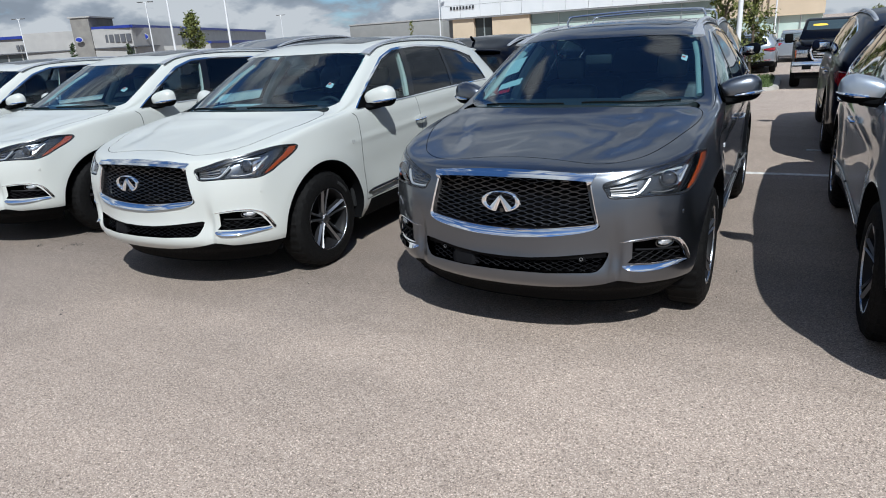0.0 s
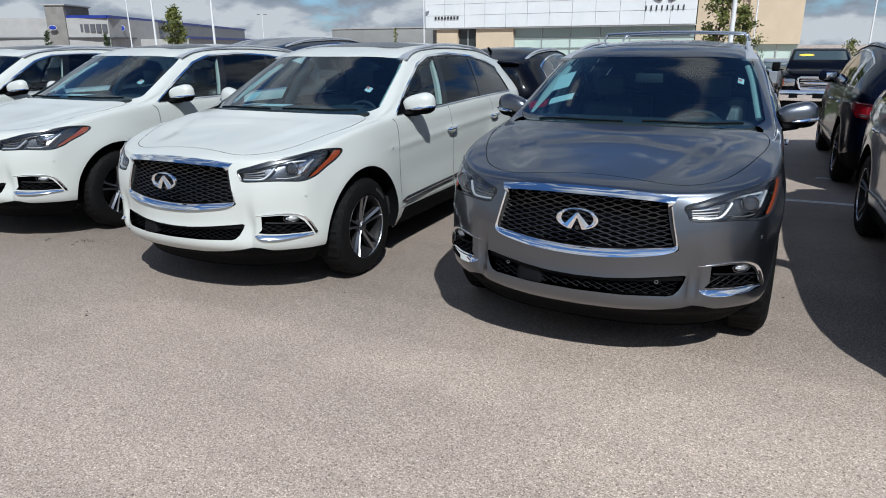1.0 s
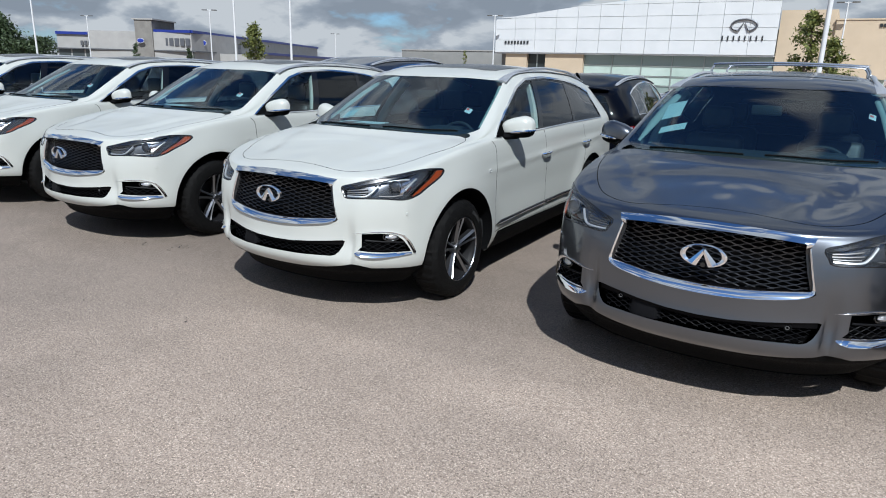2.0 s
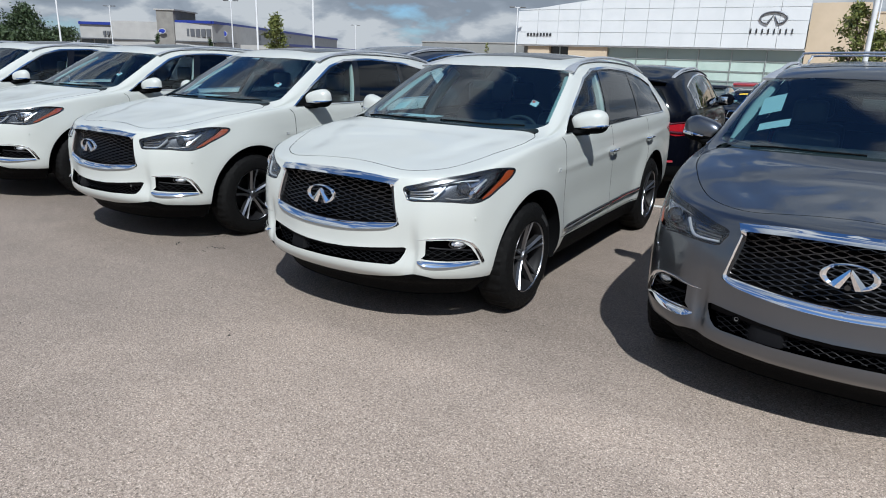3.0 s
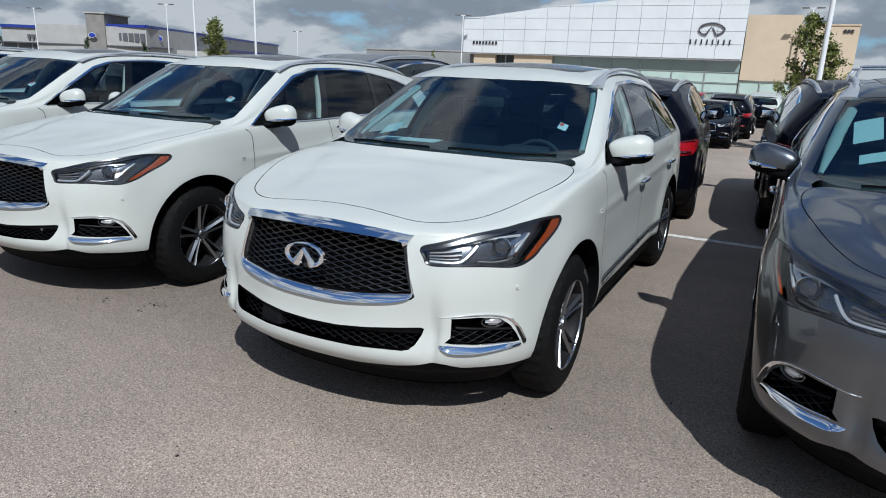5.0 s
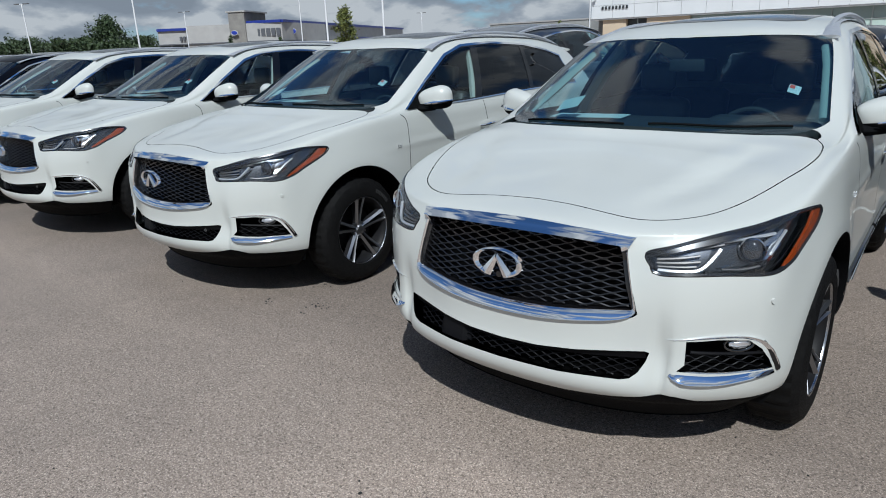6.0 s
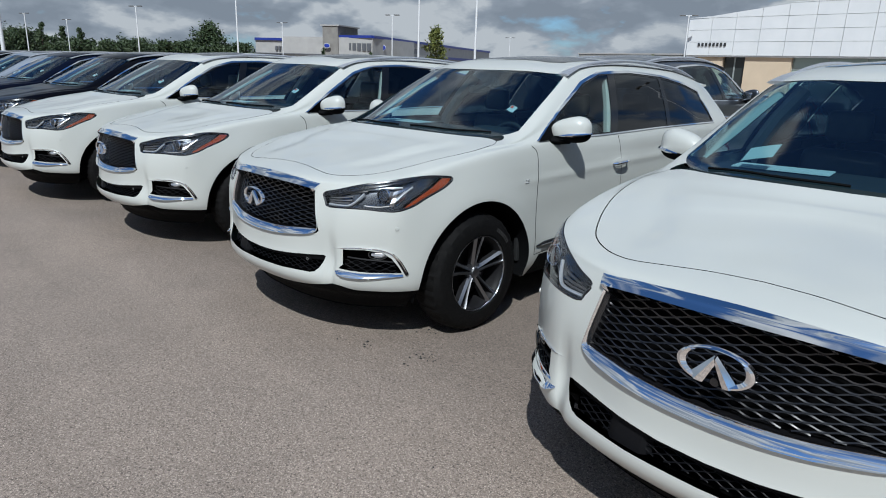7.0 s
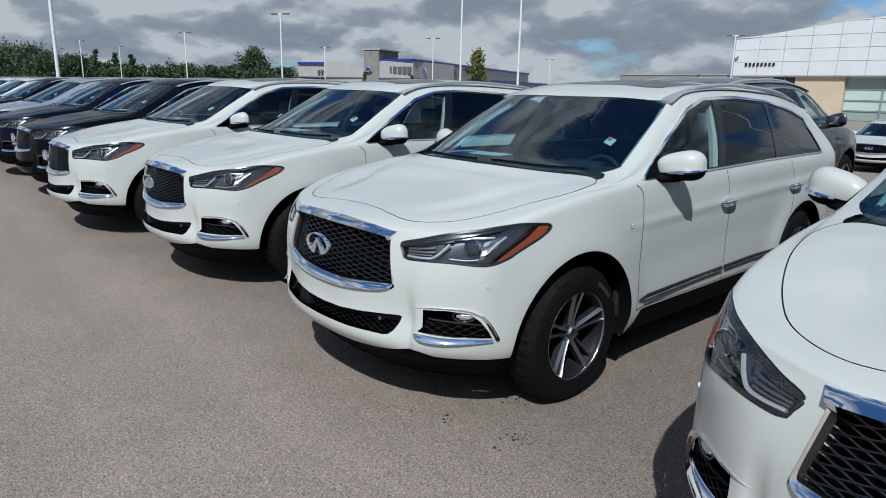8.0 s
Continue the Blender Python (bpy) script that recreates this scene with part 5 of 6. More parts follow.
def sunshade(car, sh, kind):
    """Papers and stickers behind a windscreen."""
    if kind == "grey":
        sheet_on_glass(sh, "window_sheet", -.66, 1.71, -.53, 1.91, PAPER_GREEN, "tinted paper sheet behind the windscreen", car)
        sheet_on_glass(sh, "window_sheet", -.63, 1.53, -.455, 1.605, PAPER_GREEN, "tinted paper sheet behind the windscreen", car)
        sheet_on_glass(sh, "sticker", .625, 1.84, .665, 1.90, PAPER, "small white sticker with red print", car)
        sheet_on_glass(sh, "sticker_print", .628, 1.865, .650, 1.885, STICKER_RED, "", car, -.008)
    else:
        sheet_on_glass(sh, "sticker", .612, 1.65, .665, 1.71, PAPER, "small white sticker with red print", car)
        sheet_on_glass(sh, "sticker_print", .616, 1.68, .638, 1.705, STICKER_RED, "", car, -.008)
        bm = bmesh.new()
        box(bm, -.62, 1.56, 1.206, -.20, 1.74, 1.210)
        bmesh.ops.rotate(bm, verts=bm.verts, cent=(-.4, 1.65, 1.2), matrix=Matrix.Rotation(.12, 3, "Z"))
        part("paper_sheet", bm, PAPER, car, "white price sheet lying on the dashboard")
        sheet_on_glass(sh, "window_sheet", -.56, 1.47, -.42, 1.57, PAPER_GREEN, "pale paper sheet behind the windscreen", car, -.05)


def side_badge(car, sh):
    """Engine size in small bright figures on the front wing."""
    cu = bpy.data.curves.new("badge", "FONT")
    cu.body, cu.size, cu.extrude = "3.5", .034, .002
    c = sh.lift(sh.side(1.45, .915), .002)
    ob = new("badge", cu)
    ob.matrix_world = Matrix.Translation(c) @ Matrix(((0, 0, 1, 0), (1, 0, 0, 0), (0, 1, 0, 0), (0, 0, 0, 1)))
    me = bpy.data.meshes.new_from_object(ob.evaluated_get(bpy.context.evaluated_depsgraph_get()))
    bpy.data.objects.remove(ob)
    me.transform(Matrix.Translation(c) @ Matrix(((0, 0, 1, 0), (1, 0, 0, 0), (0, 1, 0, 0), (0, 0, 0, 1))))
    me.materials.clear()
    me.materials.append(RAIL)
    b = new("badge", me)
    b.parent = car
    b["label"] = "small metal figures 3.5 on the wing"


def intake_sensors(car, sh):
    """Two round sensors in the lower intake."""
    for sx in (1, -1):
        c = sh.front(.41, .520) + np.array((0, .034, 0))
        bm = lathe(bmesh.new(), [(.0, -.01), (.021, -.01), (.021, .004), (.016, .010), (.0, .006)], 20, "Z")
        bmesh.ops.transform(bm, matrix=Matrix.Translation((sx * c[0], c[1], c[2])) @ Matrix.Rotation(math.pi / 2, 4, "X"), verts=bm.verts)
        part("intake_sensor", bm, PLASTIC, car, "round black sensor in the intake")
        bm = lathe(bmesh.new(), [(.007, .004), (.010, .004), (.010, .010), (.007, .010)], 20, "Z")
        bmesh.ops.transform(bm, matrix=Matrix.Translation((sx * c[0], c[1] - .002, c[2])) @ Matrix.Rotation(math.pi / 2, 4, "X"), verts=bm.verts)
        part("sensor_ring", bm, LAMP_HEAD, car)


def roof_hoops(car):
    """Two bright cross bars with bent ends, on the roof."""
    for y, z in ((3.22, 1.802), (4.10, 1.800)):
        line = smooth_line([(-.612, y, 1.63), (-.606, y, z - .045), (-.585, y, z - .012), (-.54, y, z), (0, y, z + .014), (.54, y, z), (.585, y, z - .012), (.606, y, z - .045), (.612, y, 1.63)], .03)
        part("cross_bar", tube(bmesh.new(), line, .0095, 8), RAIL_BRIGHT, car, "bright roof cross bar with bent ends")


side_badge(SUV, SKIN)
plain = SUV
whites = [copy_thing(SUV, pose(*q)) for q in ((-2.933, .234, 0, 0, 0, -.34), (-5.706, .278, 0, 0, 0, -.4), (-8.322, .045, 0, 0, 0, -.3))]
grey = park(2.798, .146, GREY, "graphite grey sport utility car with roof bars parked nose out", -.23)
silver = park(5.555, -.05, SILVER, "silver grey sport utility car parked nose out", .74)
for w in [SUV] + whites:
    sunshade(w, SKIN, "white")
sunshade(grey, SKIN, "grey")
roof_hoops(grey)
for w in [grey] + whites:
    intake_sensors(w, SKIN)
for x, mat, label in ((-11.15, BLACK, "glossy black sport utility car parked nose out"), (-13.95, BLUEBLACK, "midnight blue sport utility car parked nose out"), (-16.75, SILVER, "silver sport utility car in the row"),
                      (-19.55, BLACK, "black sport utility car far along the row"), (-22.4, WHITE, "white sport utility car far along the row"), (-25.2, WHITE, "white sport utility car far along the row"),
                      (-28.0, SILVER, "silver sport utility car far along the row"), (-31, WHITE, "white sport utility car far along the row")):
    park(x, .2, mat, label)
# second row stands tail to tail with the first
tail_car = park(-.27, 9.96, BLACK, "black sport utility car seen from its tail", 184.3, 0, (.98, .93, .965))
fin = bmesh.new()
tube(fin, [(0, 4.24, 1.675), (0, 4.32, 1.695), (0, 4.40, 1.735), (0, 4.43, 1.74)], [.010, .022, .016, .008], 8)
part("roof_aerial", fin, PLASTIC, tail_car, "small black roof aerial")
park(2.42, 10.35, BLACK, "black sport utility car behind the front row", 183)
park(5.50, 10.65, BLUEBLACK, "midnight blue sport utility car seen from its tail", 180)
park(-4.35, 10.85, GREY, "large grey sport utility car seen over the white ones", 180, 0, (1.04, 1.04, 1.08))
park(-15.4, 10.6, SILVER, "silver sport utility car in the second row", 180)
park(-18.2, 10.6, WHITE, "white sport utility car in the second row", 180)
park(-21.0, 10.6, BLACK, "black sport utility car in the second row", 180)
# rows across the aisle
for x, y, mat, label, turn in ((-.7, 20.8, BLACK, "black car facing the aisle", 0), (-3.4, 20.8, SILVER, "silver car facing the aisle", 0), (-6.1, 20.8, WHITE, "white car facing the aisle", 0),
                               (-.42, 31.0, BLACK, "black sport utility car seen from its tail", 180), (2.5, 33.2, SILVER, "silver car seen from its tail by the island", 180),
                               (.60, 39.2, WHITE, "white sport utility car far across the lot", 180), (8.2, 20.9, BLACK, "black car facing the aisle", 0)):
    far_car = park(x, y, mat, label, turn, ground_z(y), (.97, .95, .86) if turn == 0 else (1, 1, 1))
    if x == -.7:
        sheet_on_glass(SKIN, "sticker", -.42, 1.86, -.14, 1.94, YELLOW, "yellow sticker on the windscreen", far_car, .004)


def build_pickup(x, y):
    """A black crew-cab pickup truck with a chrome grille, nose towards -y."""
    t = empty("pickup_truck", (x, y, ground_z(y)))
    tagged(t, "black pickup truck with chrome grille and yellow windscreen sticker", "truck", "rows of cars behind")
    def hull(stations, mat, name, label=""):
        bm = bmesh.new()
        rings = []
        for yy, w, z0, z1, r in stations:
            ring = []
            for cx, cz, a0 in ((w - r, z1 - r, 0), (-w + r, z1 - r, 90), (-w + r, z0 + r, 180), (w - r, z0 + r, 270)):
                for k in range(5):
                    a = radians(a0 + 90 * k / 4)
                    ring.append(bm.verts.new((cx + r * math.cos(a), yy, cz + r * math.sin(a))))
            rings.append(ring)
        for A, B in zip(rings[:-1], rings[1:]):
            for i in range(20):
                bm.faces.new((A[i], A[(i + 1) % 20], B[(i + 1) % 20], B[i]))
        bm.faces.new(rings[0]); bm.faces.new(rings[-1][::-1])
        return part(name, bm, mat, t, label)
    hull([(0.02, .80, .62, 1.12, .08), (.10, .93, .58, 1.20, .09), (.5, 1.0, .55, 1.26, .10), (1.3, 1.01, .55, 1.30, .10), (2.0, 1.01, .50, 1.30, .08), (5.7, 1.01, .55, 1.30, .06), (5.8, .98, .6, 1.28, .06)], BLACK, "body")
    hull([(.06, .70, 1.16, 1.22, .02), (.20, .80, 1.18, 1.30, .05), (.8, .84, 1.2, 1.345, .06), (1.38, .86, 1.2, 1.36, .06)], BLACK, "bonnet")
    hull([(1.30, .88, 1.27, 1.30, .012), (2.15, .74, 1.25, 1.88, .10), (2.6, .74, 1.25, 1.93, .12), (3.5, .74, 1.25, 1.92, .12), (3.75, .78, 1.25, 1.35, .04)], BLACK, "cab")
    hull([(1.33, .80, 1.285, 1.31, .01), (2.10, .68, 1.34, 1.855, .06), (2.12, .67, 1.34, 1.84, .06)], TRUCK_GLASS, "windscreen")
    for sx in (1, -1):
        bm = bmesh.new()
        q = [(sx * .885, 1.75, 1.34), (sx * .775, 2.25, 1.80), (sx * .775, 3.45, 1.80), (sx * .85, 3.6, 1.36)]
        bm.faces.new([bm.verts.new(v) for v in q])
        bmesh.ops.solidify(bm, geom=bm.faces[:], thickness=.02)
        part("side_window", bm, TRUCK_GLASS, t, "", False)
        cube_part("headlamp", (sx * .60, -.03, .86, sx * .95, .22, 1.12), LENS, t, .04)
        cube_part("lamp_bowl", (sx * .62, -.01, .88, sx * .93, .2, 1.10), LAMP_SILVER, t, .04)
        cube_part("lamp_corner", (sx * .90, -.015, .885, sx * .935, .19, 1.095), AMBER, t, .01)
        cube_part("door_mirror", (sx * 1.02, 1.62, 1.25, sx * 1.24, 1.74, 1.52), PLASTIC, t, .04)
        cube_part("mirror_arm", (sx * .92, 1.66, 1.27, sx * 1.05, 1.70, 1.32), PLASTIC, t, .01)
        for yy in (1.0, 4.65):
            w = empty("wheel", (0, 0, 0))
            w.parent = t
            w.matrix_world = t.matrix_world @ pose(sx * .88, yy, .40, 0, 0, 0 if sx > 0 else 180)
            wheel_parts(w)
            w.scale = (1.07, 1.07, 1.07)
    g = part("grille_frame", tube(bmesh.new(), [(-.50, -.03, 1.14), (.50, -.03, 1.14), (.56, -.03, 1.10), (.565, -.03, 1.03), (.50, -.03, .85), (.45, -.03, .81), (-.45, -.03, .81), (-.50, -.03, .85), (-.565, -.03, 1.03), (-.56, -.03, 1.10)], .034, 8, True), CHROME, t)
    for k in range(6):
        cube_part("grille_bar", (-.50, -.02, .845 + .048 * k, .50, .02, .862 + .048 * k), CHROME, g, .006)
    cube_part("grille_bar", (-.40, -.045, .955, .40, -.01, .99), CHROME, g, .012)
    for sx in (1, -1):
        cube_part("fog_lamp", (sx * .52, -.135, .56, sx * .74, -.11, .68), PLASTIC, t, .01)
    cube_part("grille_back", (-.53, .02, .79, .53, .06, 1.13), PLASTIC, g)
    cube_part("front_bumper", (-1.0, -.12, .47, 1.0, .14, .785), CHROME, t, .06, "chrome front bumper", 3)
    cube_part("number_plate", (-.16, -.14, .56, .16, -.122, .70), PLASTIC, t, .004)
    cube_part("valance", (-.9, -.02, .30, .9, .3, .50), PLASTIC, t, .05)
    bm = bmesh.new()
    bmesh.ops.create_uvsphere(bm, u_segments=24, v_segments=8, radius=1, matrix=Matrix.Translation((-.35, 1.93, 1.735)) @ Matrix.Rotation(radians(-52), 4, "X") @ Matrix.Diagonal((.20, .004, .055, 1)))
    part("sticker", bm, YELLOW, t, "yellow oval sticker")
    t.scale = (1.12, 1.04, 1.07)


build_pickup(5.2, 20.6)


def far_car(x, y, mat, label, turn=0):
    """A plain hatchback far across the lot."""
    t = empty("car", (x, y, ground_z(y)), turn)
    tagged(t, label, "car", "rows of cars behind")
    def shell(name, stations, m):
        bm = bmesh.new()
        rings = [[bm.verts.new((px * w, yy, z0 + (z1 - z0) * h)) for px, h in ((1, .10), (1.04, .45), (.98, .80), (.80, 1), (-.80, 1), (-.98, .80), (-1.04, .45), (-1, .10), (-.85, 0), (.85, 0))] for yy, w, z0, z1 in stations]
        for A, B in zip(rings[:-1], rings[1:]):
            for i in range(10):
                bm.faces.new((A[i], A[(i + 1) % 10], B[(i + 1) % 10], B[i]))
        bm.faces.new(rings[0]); bm.faces.new(rings[-1][::-1])
        return part(name, bm, m, t)
    shell("body", [(0, .62, .32, .70), (.12, .80, .24, .84), (.7, .87, .22, .93), (1.4, .88, .22, 1.0), (3.6, .88, .22, 1.04), (4.25, .84, .25, 1.02), (4.45, .70, .35, .90)], mat)
    shell("cabin", [(1.15, .78, .95, 1.0), (1.95, .66, .98, 1.45), (2.6, .66, .98, 1.52), (3.4, .65, 1.0, 1.48), (4.15, .66, 1.0, 1.08)], TRUCK_GLASS)
    shell("roof", [(1.92, .56, 1.42, 1.475), (2.6, .60, 1.47, 1.55), (3.4, .58, 1.44, 1.51), (3.6, .52, 1.38, 1.43)], mat)
    for sx in (1, -1):
        cube_part("headlamp", (sx * .50, .04, .62, sx * .80, .30, .76), LAMP_SILVER, t, .04)
        cube_part("tail_lamp", (sx * .55, 4.18, .78, sx * .84, 4.42, .96), TAIL_RED, t, .04)
        cube_part("door_mirror", (sx * .88, 1.55, .98, sx * 1.06, 1.68, 1.12), mat, t, .04)
        for yy in (.85, 3.5):
            part("wheel", lathe(bmesh.new(), [(.0, sx * .70), (.30, sx * .70), (.33, sx * .74), (.33, sx * .86), (.30, sx * .90), (.21, sx * .90), (.20, sx * .87), (.0, sx * .87)], 24), RUBBER, t).matrix_basis = Matrix.Translation((0, yy, .33))


for x, y, mat, label, turn in ((7.5, 31.0, SILVER, "silver car across the aisle", 180), (10.4, 31.2, BLACK, "black car across the aisle", 180), (13.2, 31.0, BLUEBLACK, "dark blue car across the aisle", 180), (16.0, 31.1, BLACK, "black car across the aisle", 180),
                               (4.1, 40.0, SILVER, "silver car far across the lot", 180), (7.2, 41.0, BLACK, "black car far across the lot", 180), (10.0, 41.0, GREY, "grey car far across the lot", 180), (-3.0, 31.0, BLACK, "black car far across the lot", 180),
                               (-3.2, 41.0, RED, "red car far across the lot", 180), (-8.9, 20.8, GREY, "grey car facing the aisle", 0)):
    far_car(x, y, mat, label, turn)


# ---- planted islands and trees ----
def slab(name, pts, z0, z1, mat, parent=None, bevel=.03):
    bm = bmesh.new()
    f = bm.faces.new([bm.verts.new((x, y, z0)) for x, y in pts])
    r = bmesh.ops.extrude_face_region(bm, geom=[f])
    top = [v for v in r["geom"] if isinstance(v, bmesh.types.BMVert)]
    bmesh.ops.translate(bm, verts=top, vec=(0, 0, z1 - z0))
    if bevel:
        es = [e for e in bm.edges if all(v in top for v in e.verts)]
        bmesh.ops.bevel(bm, geom=es, offset=bevel, segments=2, affect="EDGES")
    return part(name, bm, mat, parent)


def rounded(x0, y0, x1, y1, r, n=6):
    pts = []
    for cx, cy, a0 in ((x1 - r, y1 - r, 0), (x0 + r, y1 - r, 90), (x0 + r, y0 + r, 180), (x1 - r, y0 + r, 270)):
        pts += [(cx + r * math.cos(radians(a0 + 90 * k / n)), cy + r * math.sin(radians(a0 + 90 * k / n))) for k in range(n + 1)]
    return pts


def island(x0, y0, x1, y1):
    z = ground_z((y0 + y1) / 2)
    k = slab("kerb", rounded(x0, y0, x1, y1, 1.1), z - .1, z + .15, CONCRETE)
    tagged(k, "pale concrete kerb of a planted island", "kerb", kind="structure")
    g = slab("lawn", rounded(x0 + .16, y0 + .16, x1 - .16, y1 - .16, .95), z + .1, z + .17, GRASS)
    tagged(g, "short green grass on the island", "grass", kind="structure")
    bm = bmesh.new()
    rnd = random.Random(int(x0 * 10))
    for _ in range(2600):
        x, y = rnd.uniform(x0 + .25, x1 - .25), rnd.uniform(y0 + .25, y1 - .25)
        h, a = rnd.uniform(.05, .14), rnd.uniform(0, 6.283)
        dx, dy = .012 * math.cos(a), .012 * math.sin(a)
        bm.faces.new([bm.verts.new(q) for q in ((x - dx, y - dy, z + .165), (x + dx, y + dy, z + .165), (x + rnd.uniform(-.05, .05), y + rnd.uniform(-.05, .05), z + .165 + h))])
    b = part("grass_blades", bm, GRASS, smooth=False)
    tagged(b, "blades of green grass", "grass", kind="stuff")


island(1.2, 19.8, 3.8, 25.2)


def tree(x, y, z, height, spread, seed, leaf_mat, leaves=1500, leaf=.10, base=.25, slim=1.0, label="young leafy tree with open crown", name="tree", flare=.5):
    """Tapered trunk, limbs, and a crown of small leaf blades gathered in clumps round the limb ends."""
    rnd = random.Random(seed)
    t = empty(name, (x, y, z))
    tagged(t, label, "tree", "trees")
    bm = bmesh.new()
    r0 = height * .016 + .02
    trunk = [(rnd.uniform(-.03, .03) * height * k / 8, rnd.uniform(-.03, .03) * height * k / 8, height * .93 * k / 7) for k in range(8)]
    tube(bm, trunk, [r0 * (1 - .115 * k) for k in range(8)], 7)
    tips = []
    for k in range(int(16 + spread * 5)):
        h = height * (base + (1 - base) * (k + .5) / (16 + spread * 5))
        i = min(6, int(h / (height * .93) * 7))
        p0 = Vector(trunk[i]).lerp(Vector(trunk[i + 1]), min(1, h / (height * .93) * 7 - i))
        a = k * 2.4 + rnd.uniform(-.4, .4)
        f = (h / height - base) / (1 - base)
        reach = spread * (math.sin(math.pi * min(1, (f * .8 + .25))) ** flare) * rnd.uniform(.55, 1.1)
        up = reach * rnd.uniform(.25, .8) / slim
        p1 = p0 + Vector((math.cos(a) * reach, math.sin(a) * reach, up))
        m = p0.lerp(p1, .5) + Vector((0, 0, -.08 * reach))
        tube(bm, [p0, m, p1], [r0 * .35, r0 * .22, r0 * .08], 5)
        tips += [p1, p0.lerp(p1, .7), p0.lerp(p1, .45)]
    tips.append(Vector(trunk[-1]))
    part("trunk", bm, BARK, t)
    verts, faces = [], []
    for k in range(leaves):
        c = tips[rnd.randrange(len(tips))]
        s = spread * .28
        p = c + Vector((rnd.gauss(0, s * .55), rnd.gauss(0, s * .55), rnd.gauss(0, s * .55)))
        n = Vector((rnd.gauss(0, 1), rnd.gauss(0, 1), rnd.gauss(.3, 1))).normalized()
        u = n.orthogonal().normalized()
        u.rotate(Matrix.Rotation(rnd.uniform(0, 6.283), 3, n))
        v = n.cross(u)
        l = leaf * rnd.uniform(.6, 1.25)
        b = len(verts)
        verts += [p - u * l, p + v * l * .45 + n * l * .12, p + u * l, p - v * l * .45 + n * l * .12]
        faces += [(b, b + 1, b + 2, b + 3)]
    mesh_object("crown", verts, faces, leaf_mat, t, smooth=False)
    return t


tree(2.0, 22.0, ground_z(22) + .17, 4.2, .62, 3, LEAF, 2800, .070, .16)
tree(2.75, 23.6, ground_z(22) + .17, 3.4, .60, 8, LEAF, 2400, .070, .16)
for x, y, h in ((-66.4, 45.3, 4.2), (-63.1, 49.8, 3.8)):
    tree(x, y, -.55, h, .48, int(h * 10), LEAF_FAR, 900, .11, .04, .7, "small dark conifer by the shop front", "tree", .9)
tree(-41.5, 39.5, -.55, 5.6, 1.05, 12, LEAF, 2600, .14, .10, .8, "slender young tree with a pointed crown")
tree(9.6, 60, -.55, 2.6, .7, 14, LEAF, 400, .12, .25)
tree(-35.2, 66, -.55, 4.4, .4, 15, LEAF, 260, .12, .15)
rnd = random.Random(21)
# far woods on the left, tallest where they come nearest
for k in range(66):
    turn = 61.5 + 34 * (k + rnd.uniform(0, 1)) / 66
    a, d = radians(turn), rnd.uniform(150, 195)
    h = float(np.interp(turn, [61, 70, 76, 79, 84, 96], [6.0, 5.7, 5.9, 8.2, 9.3, 9.0])) * rnd.uniform(.82, 1.08) * d / 170
    tree(-d * math.sin(a), d * math.cos(a), -.55, h, h * .46, 100 + k, LEAF_FAR, 1500, .34, .05, 1.0, "dark green tree of a distant wood", "distant_tree", .35)
tree(-141, 68, -.55, 9.6, 3.6, 61, LEAF_FAR, 3600, .36, .12, 1.0, "broad dark tree of a distant wood", "distant_tree", .4)
for turn, h in ((74.6, 8.4), (75.9, 9.0), (73.4, 8.2)):
    tree(-160 * math.sin(radians(turn)), 160 * math.cos(radians(turn)), -.55, h, 1.0, int(h * 10), LEAF_FAR, 1100, .3, .05, .7, "narrow pointed tree of a distant wood", "distant_tree", .9)


# ---- lamp posts ----
def lamp_post(x, y, top, heads=2, turn=0, r=.075):
    z = ground_z(y)
    t = empty("lamp_post", (x, y, z), turn)
    tagged(t, "white steel lamp post with flat dark lamp heads", "street lamp", "lamp posts")
    part("pole", tube(bmesh.new(), [(0, 0, 0), (0, 0, (top - z) * .5), (0, 0, top - z)], [r * 1.15, r, r * .85], 10), POLE_WHITE, t)
    part("footing", lathe(bmesh.new(), [(.0, -.05), (.28, -.05), (.28, .72), (.26, .75), (.0, .75)], 20, "Z"), CONCRETE, t)
    for k in range(heads):
        s = 1 if k == 0 else -1
        part("arm", tube(bmesh.new(), [(0, 0, top - z - .1), (s * .35, 0, top - z - .06)], .04, 8), POLE_WHITE, t)
        bm = box(bmesh.new(), s * .30, -.17, top - z - .10, s * .95, .17, top - z + .01, .03)
        part("lamp_head", bm, LAMP_HEAD, t)


for x, y, top in ((-38.0, 34.2, 10.2), (-29.9, 31.8, 7.75), (-35.9, 6.2, 9.5), (-66.7, 56.2, 8.0), (-57.4, 29.5, 8.08), (-88, 32.3, 8.0), (-133, 37.4, 8), (-121.8, 28.2, 8), (-97.4, 59, 8),
                  (-88.9, 107, 8), (-33.6, 70, 7.9), (2.25, 71.0, 8.6), (2.45, 21.6, 9.6), (11.5, 66, 6)):
    lamp_post(x, y, top, 2, 25 if x < -20 else 0)


# ---- buildings ----
def letter_bars(x0, x1, z0, z1, y, n, mat, parent, wide=.45):
    """A row of plain upright bars that stands for a sign."""
    w = (x1 - x0) / n
    for k in range(n):
        cube_part("sign_bar", (x0 + w * (k + .25), y - .12, z0, x0 + w * (k + .25 + wide), y, z1), mat, parent, .02)


